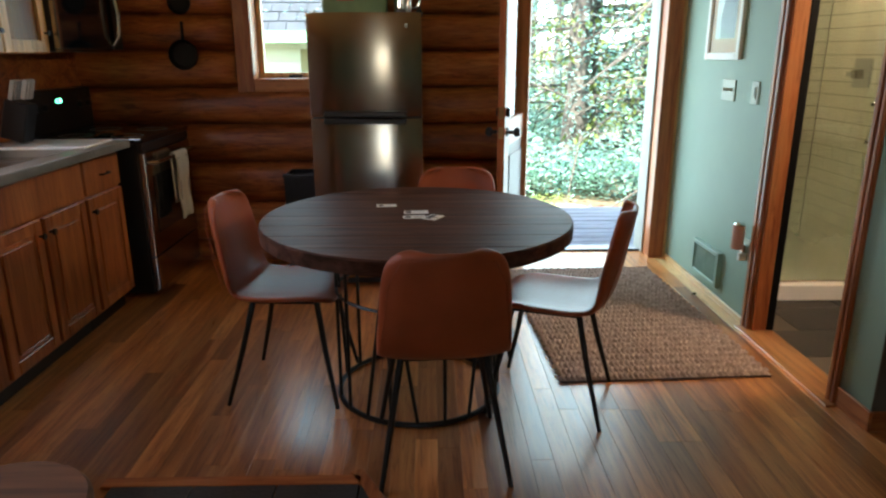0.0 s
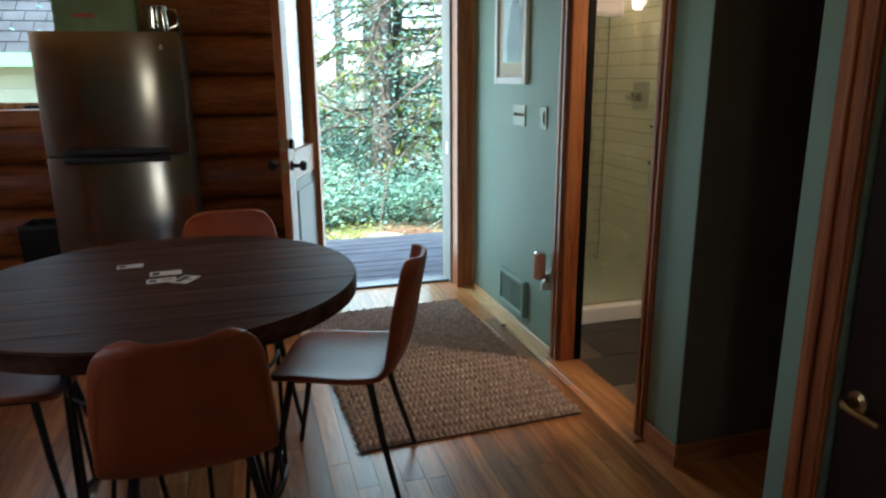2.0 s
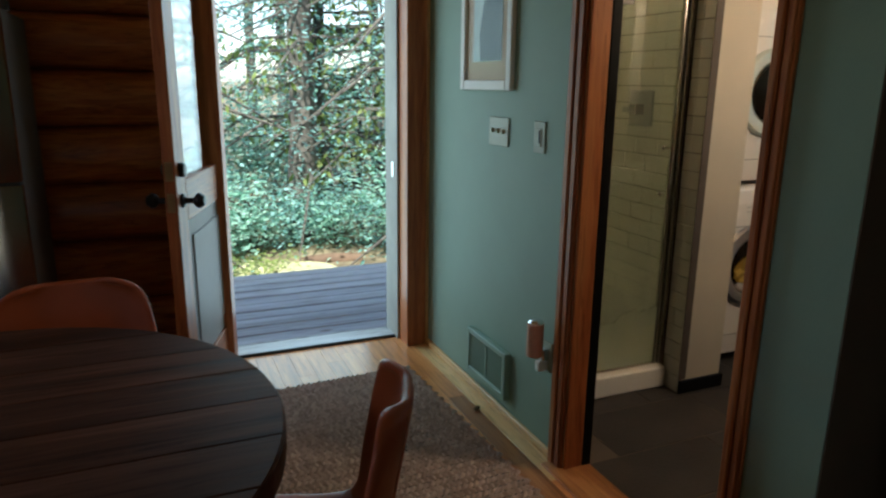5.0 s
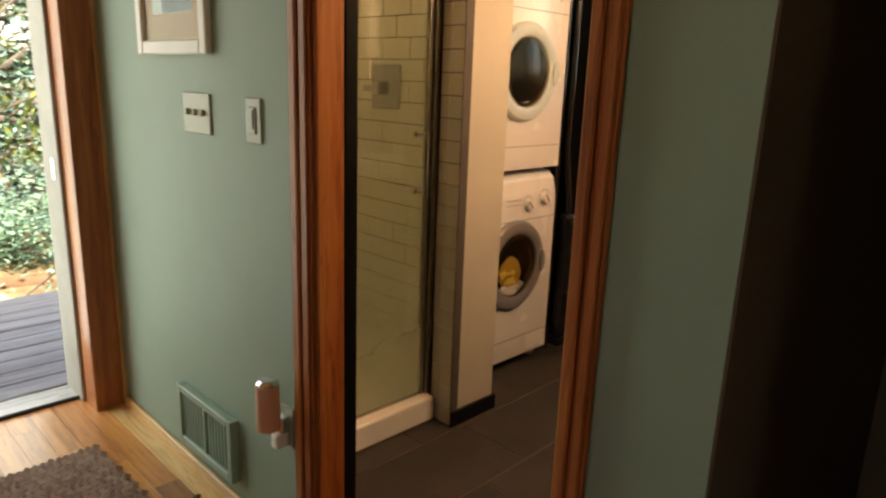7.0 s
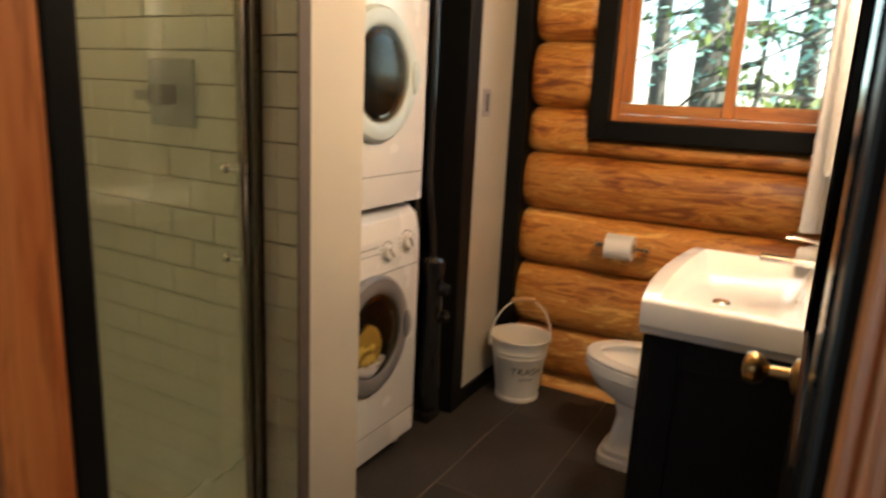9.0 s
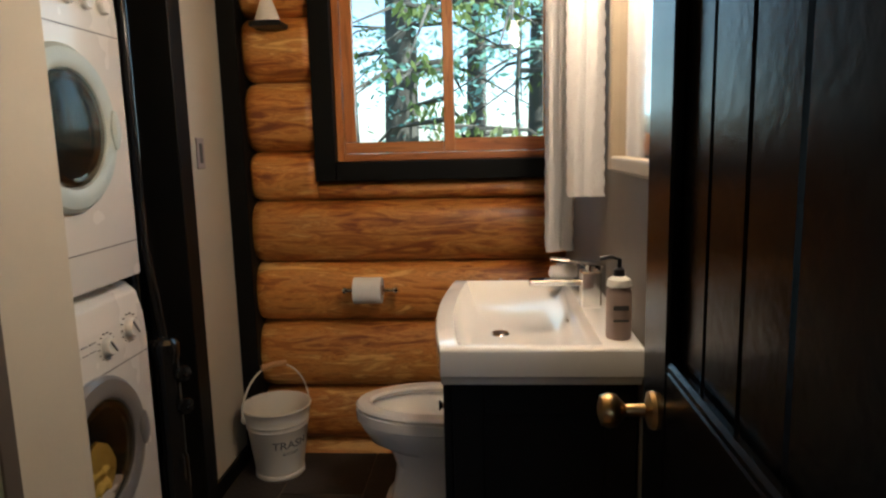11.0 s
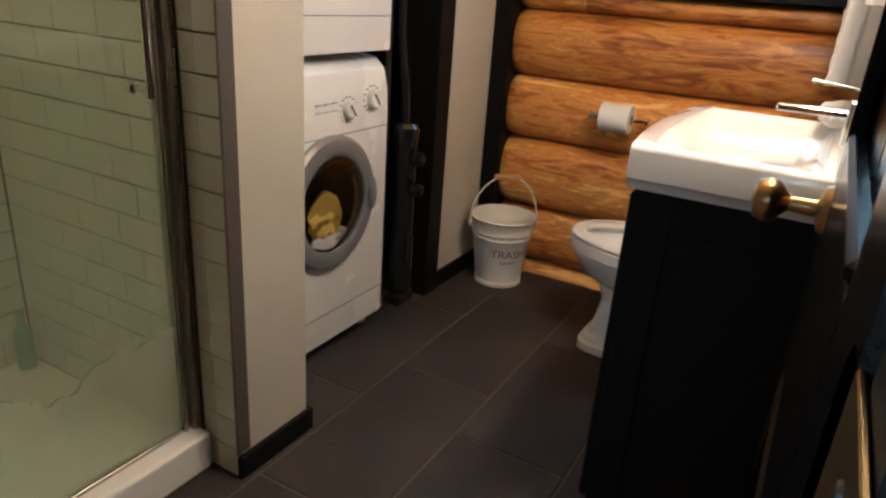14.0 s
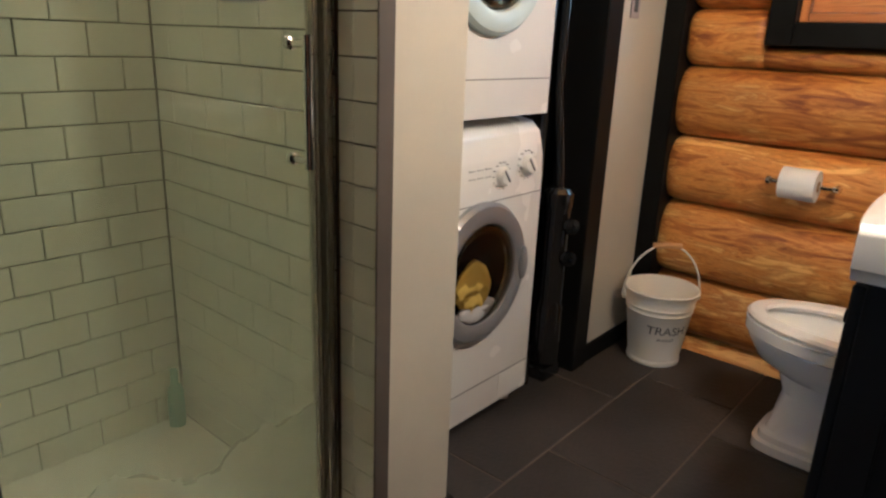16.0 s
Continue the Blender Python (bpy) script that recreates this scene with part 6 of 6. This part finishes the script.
conifer(1.99, 9.3, 12, 0.17, 80, "tall mossy conifer with a thick grey trunk", 1, 0.9, 0.034, 84)
conifer(2.27, 9.6, 11, 0.085, 55, "slim conifer hung with moss", 2, 0.8, 0.034, 72)
conifer(0.9, 11.5, 11, 0.08, 50, "slim conifer hung with moss", 3, 0.7, 0.034, 72)
for i, (x, y, h, r) in enumerate([(3.9, 12.5, 13, 0.16), (0.1, 14, 13, 0.14), (5.2, 14.5, 14, 0.2), (2.3, 16, 14, 0.18), (-1.4, 15.5, 13, 0.2), (3.5, 19, 15, 0.22), (1.0, 20, 15, 0.2), (6.8, 17, 14, 0.2), (-3.6, 19, 14, 0.2), (8.5, 21, 15, 0.22),
                                  (8.2, 3.6, 13, 0.22), (9.0, 2.2, 13, 0.16), (7.6, 1.5, 13, 0.24), (10.5, 4.6, 13, 0.15), (11.5, 2.9, 14, 0.2), (10.0, 0.6, 13, 0.2), (13, 4.2, 14, 0.2), (13.5, 1.4, 14, 0.22), (15, 3.0, 14, 0.2), (9.5, 6.5, 13, 0.2), (7.2, 7.6, 13, 0.16), (12, 7.8, 14, 0.2)]):
    conifer(x, y, h, r * (0.62 if x < 7 else 0.85), 40 if x < 7 else 26, "forest conifer with mossy limbs", 20 + i, 0.7, 0.055, 45, rng.uniform(-0.5, 0.5))


for i in range(7):
    rng.seed(700 + i)
    conifer(rng.uniform(-0.5, 4.2), rng.uniform(7.8, 11.5), rng.uniform(3.5, 6), 0.028, 34, "thin leafy sapling in the undergrowth", 720 + i, 0.5, 0.028, 66)
for i in range(3):
    rng.seed(740 + i)
    conifer(rng.uniform(7.0, 9.5), rng.uniform(1.5, 4.6), rng.uniform(4, 6), 0.03, 26, "thin leafy sapling in the undergrowth", 760 + i, 1.2, 0.04, 36)


def shrub(x, y, h, seed, mat_leaf, size=0.04):
    rng.seed(seed)
    s = thing("shrub", "leafy green understorey shrub", "shrub", (x, y, ground_height(x, y) - 0.02), 0, "understorey shrubs")
    st, lv = bmesh.new(), bmesh.new()
    for _ in range(9):
        a, ln = rng.uniform(0, math.tau), h * rng.uniform(0.6, 1.1)
        p1 = Vector((math.cos(a) * 0.14, math.sin(a) * 0.14, ln * 0.5))
        p2 = Vector((math.cos(a) * 0.4, math.sin(a) * 0.4, ln))
        tube(st, [(0, 0, 0), p1, p2], 0.008, 5, False, [0.01, 0.007, 0.003])
        for q in (p1, (p1 + p2) / 2, p2):
            leaf_cloud(lv, q, (0.17, 0.17, 0.14), 62, size * 0.66)
    tagged(part("twig", st, bark, s), kind="stuff")
    tagged(part("leaves", lv, mat_leaf, s), kind="stuff")


k = 0
for i in range(64):
    rng.seed(400 + i)
    x, y = rng.uniform(-2.5, 5.5), rng.uniform(7.2, 15.0)
    if (abs(x - 1.99) < 0.3 and abs(y - 9.3) < 0.5) or (1.2 < x < 2.6 and y < 8.5):
        continue
    shrub(x, y, rng.uniform(0.5, 1.0) * (1 + (y - 7) * 0.16), 500 + i, leaf_green if i % 3 else leaf_blue, rng.uniform(0.035, 0.055))
for i, (x, y) in enumerate(((1.35, 8.75), (1.75, 8.9), (2.2, 8.7), (2.6, 8.5))):
    shrub(x, y, 0.55, 870 + i, leaf_blue if i % 2 else leaf_green, 0.04)
for i in range(10):
    rng.seed(900 + i)
    shrub(rng.uniform(7.0, 10.5), rng.uniform(1.0, 5.0), rng.uniform(0.8, 1.6), 950 + i, leaf_green, 0.05)

fallen = thing("fallen_log", "mossy fallen log beyond the deck", "log", (1.96, 8.0, -0.50))
part("trunk", tube(bmesh.new(), [(-0.30, 0.03, 0.10), (0.02, 0, 0.11), (0.32, -0.03, 0.10)], 0.07, 14, True, [0.062, 0.07, 0.066]), plain("rotting_wood", (0.11, 0.07, 0.04), 0.9, 0, 0.4, 14, 0.8), fallen, "", True)
bm = bmesh.new()
rng.seed(33)
for k in range(40):
    leaf_cloud(bm, (rng.uniform(-2.4, -0.2), rng.uniform(-0.25, 0.6), 0.16), (0.1, 0.1, 0.02), 50, 0.022)
mossbank = thing("moss_bank", "bright low moss and seedlings at the deck's edge", "moss", (1.75, 6.95, -0.30), kind="stuff")
part("tufts", bm, moss_strands, mossbank)
bm = bmesh.new()
bmesh.ops.create_icosphere(bm, subdivisions=4, radius=1, matrix=Matrix.Translation((-1.3, 0.25, 0.0)) @ Matrix.Diagonal((1.4, 0.5, 0.16, 1)))
for v in bm.verts:
    v.co.z += noise.noise(v.co * 4) * 0.05
part("bank", bm, moss, mossbank, "", True)

# neighbouring cabin beyond the kitchen window
cabin = thing("neighbour_cabin", "pale green sided cabin with a grey shingle roof", "house", (-3.4, 11.5, -0.5))
for k in range(12):
    part("siding_board", B(-2.6, -0.02, k * 0.2, 2.6, 0.0 + 0.012, k * 0.2 + 0.195, 0.004), siding, cabin)
part("wall", B(-2.6, 0.013, 0, 2.6, 4, 2.4, 0), siding, cabin)
part("door", B(1.3, -0.03, 0.1, 1.62, -0.021, 2.0, 0.004), plain("olive_door", (0.25, 0.22, 0.10), 0.6), cabin)
for r in range(16):
    y0, z0 = -0.6 + r * 0.19, 2.25 + r * 0.15
    bm = bmesh.new()
    for c in range(22):
        x0 = -3.0 + c * 0.28 + (0.14 if r % 2 else 0)
        box(bm, x0, y0, z0, x0 + 0.27, y0 + 0.23, z0 + 0.02)
    part("shingle_course", moved(bm, Matrix.Translation((0, y0, z0)) @ Euler((radians(36), 0, 0)).to_matrix().to_4x4() @ Matrix.Translation((0, -y0, -z0))), shingle, cabin)
part("roof_deck", moved(B(-3.0, 0, -0.03, 3.2, 3.9, 0.0, 0), Matrix.Translation((0, -0.6, 2.24)) @ Euler((radians(38.3), 0, 0)).to_matrix().to_4x4()), shingle, cabin)
part("fascia", B(-3.0, -0.66, 2.08, 3.2, -0.62, 2.26, 0.004), green_fascia, cabin)
part("fascia", moved(B(-0.02, 0, -0.2, 0.02, 3.9, 0.0, 0.004), Matrix.Translation((-3.02, -0.6, 2.26)) @ Euler((radians(38.3), 0, 0)).to_matrix().to_4x4()), green_fascia, cabin)

# ---- pieces of floors and walls ----
def brick_mesh(name, w, d, h, bevel, material):
    bm = B(-w / 2, -d / 2, -h, w / 2, d / 2, 0, bevel)
    me = bpy.data.meshes.new(name)
    bm.to_mesh(me)
    bm.free()
    me.materials.append(material)
    return me


def piece(name, me, m, parent):
    ob = new(name, me)
    ob.matrix_basis = m
    ob.parent = parent
    return ob


# oak strips along y
rng.seed(11)
lengths = (0.6, 0.9, 1.2, 1.6)
strip = {ln: brick_mesh("board", 0.0822, ln - 0.0006, 0.011, 0.0006, oak_floor) for ln in lengths}
x = -2.29
count = 0
rest = bmesh.new()
while x < GX - 0.10:
    y = -0.6 + rng.uniform(-0.8, 0)
    while y < NY + 0.09:
        ln = rng.choice(lengths)
        if y + ln > NY + 0.10:
            break
        mid = y + ln / 2
        if y + ln > 0.8 and x > -1.75:
            piece("board", strip[ln], pose(x + 0.0413, mid, 0.0), floor)
            count += 1
        else:
            box(rest, x + 0.0005, y, -0.011, x + 0.082, y + ln - 0.0012, 0.0)
        y += ln
    if y < NY + 0.10:
        box(rest, x + 0.0005, y, -0.011, x + 0.082, NY + 0.146, 0.0)
    x += 0.0827
tagged(part("far_boards", rest, oak_floor, floor), kind="stuff")
part("border_board", B(x, BY1 - 0.05, -0.011, GX - 0.0005, NY + 0.146, 0.0, 0.001), pine_y, floor)
part("edge_board", B(x, -3.0, -0.011, GX - 0.0005, BY1 - 0.051, 0.0, 0.001), oak_floor, floor)
part("rear_boards", B(-2.3, -3.0, -0.011, x - 0.001, -1.42, 0.0, 0.001), oak_floor, floor)
part("passage_boards", B(GX, 0.9, -0.011, 2.75, BY0 - 0.002, 0.0, 0.001), oak_floor, floor)

# slate tiles, two feet by one, in thirds
slate_me = brick_mesh("tile", 0.628, 0.312, 0.010, 0.0015, slate)
for r in range(-3, 5):
    y = 3.255 + 0.16 + (r - 0) * 0.319
    off = 2.985 if r % 2 else 3.20
    for k in range(-2, 3):
        cx_ = off + 0.3175 + k * 0.635
        if y < 2.3 or y > 4.6 or cx_ < 1.55 or cx_ > 4.5:
            continue
        piece("tile", slate_me, pose(cx_, y, 0.0), bath_floor)
        
# glazed shower tiles
TH, TW = 0.079, 0.155
east_me = brick_mesh("tile", TW - 0.004, TH - 0.004, 0.008, 0.0012, tile_white)
backing = tagged(part("shower_backing", B(PX0 + 0.004, 3.605, 0.0, PX0 + 0.0115, 4.436, CEIL, 0), tile_grout), "grey grout behind shower tiles", "wall", kind="structure")
box_n = tagged(part("shower_backing", B(1.80, 4.437, 0.04, PX0 + 0.0115, 4.444, CEIL, 0), tile_grout), "grey grout behind shower tiles", "wall", kind="structure")
box_w = tagged(part("shower_backing", B(1.7905, 3.80, 0.04, 1.7975, 4.436, CEIL, 0), tile_white), "white tiled wall of the shower", "wall", kind="structure")
half_me = brick_mesh("tile", TW / 2 - 0.004, TH - 0.004, 0.008, 0.0012, tile_white)


def course(start, length, offset):
    """Centres and meshes of one row of tiles, cut at its ends."""
    at = 0.0
    if offset:
        yield start + TW / 4, half_me
        at = TW / 2
    while at + TW <= length + 0.002:
        yield start + at + TW / 2, east_me
        at += TW
    if length - at > TW * 0.4:
        yield start + at + TW / 4, half_me


for r in range(25):
    z = 0.045 + (r + 0.5) * TH
    for d, me in course(0.0, 0.70, r % 2):
        piece("tile", me, Matrix.Translation((PX0 - 0.004, 4.427 - d, z)) @ Euler((radians(90), 0, radians(-90))).to_matrix().to_4x4(), backing)
    for d, me in course(0.0, 0.72, (r + 1) % 2):
        piece("tile", me, Matrix.Translation((PX0 - 0.006 - d, 4.429, z)) @ Euler((radians(90), 0, 0)).to_matrix().to_4x4(), box_n)
# bullnose column at the partition's edge
nose = brick_mesh("tile", 0.064, TH - 0.003, 0.010, 0.0012, tile_white)
return_me = brick_mesh("tile", 0.042, TH - 0.003, 0.010, 0.0012, tile_white)
for r in range(29):
    z = 0.04 + (r - 0.5) * TH + 0.04
    turn = Euler((radians(90), 0, radians(-90))).to_matrix().to_4x4()
    piece("tile", nose, Matrix.Translation((PX0 - 0.006, 3.636, z)) @ turn, backing)
    piece("tile", return_me, Matrix.Translation((PX0 - 0.004, 3.692, z)) @ turn, backing)
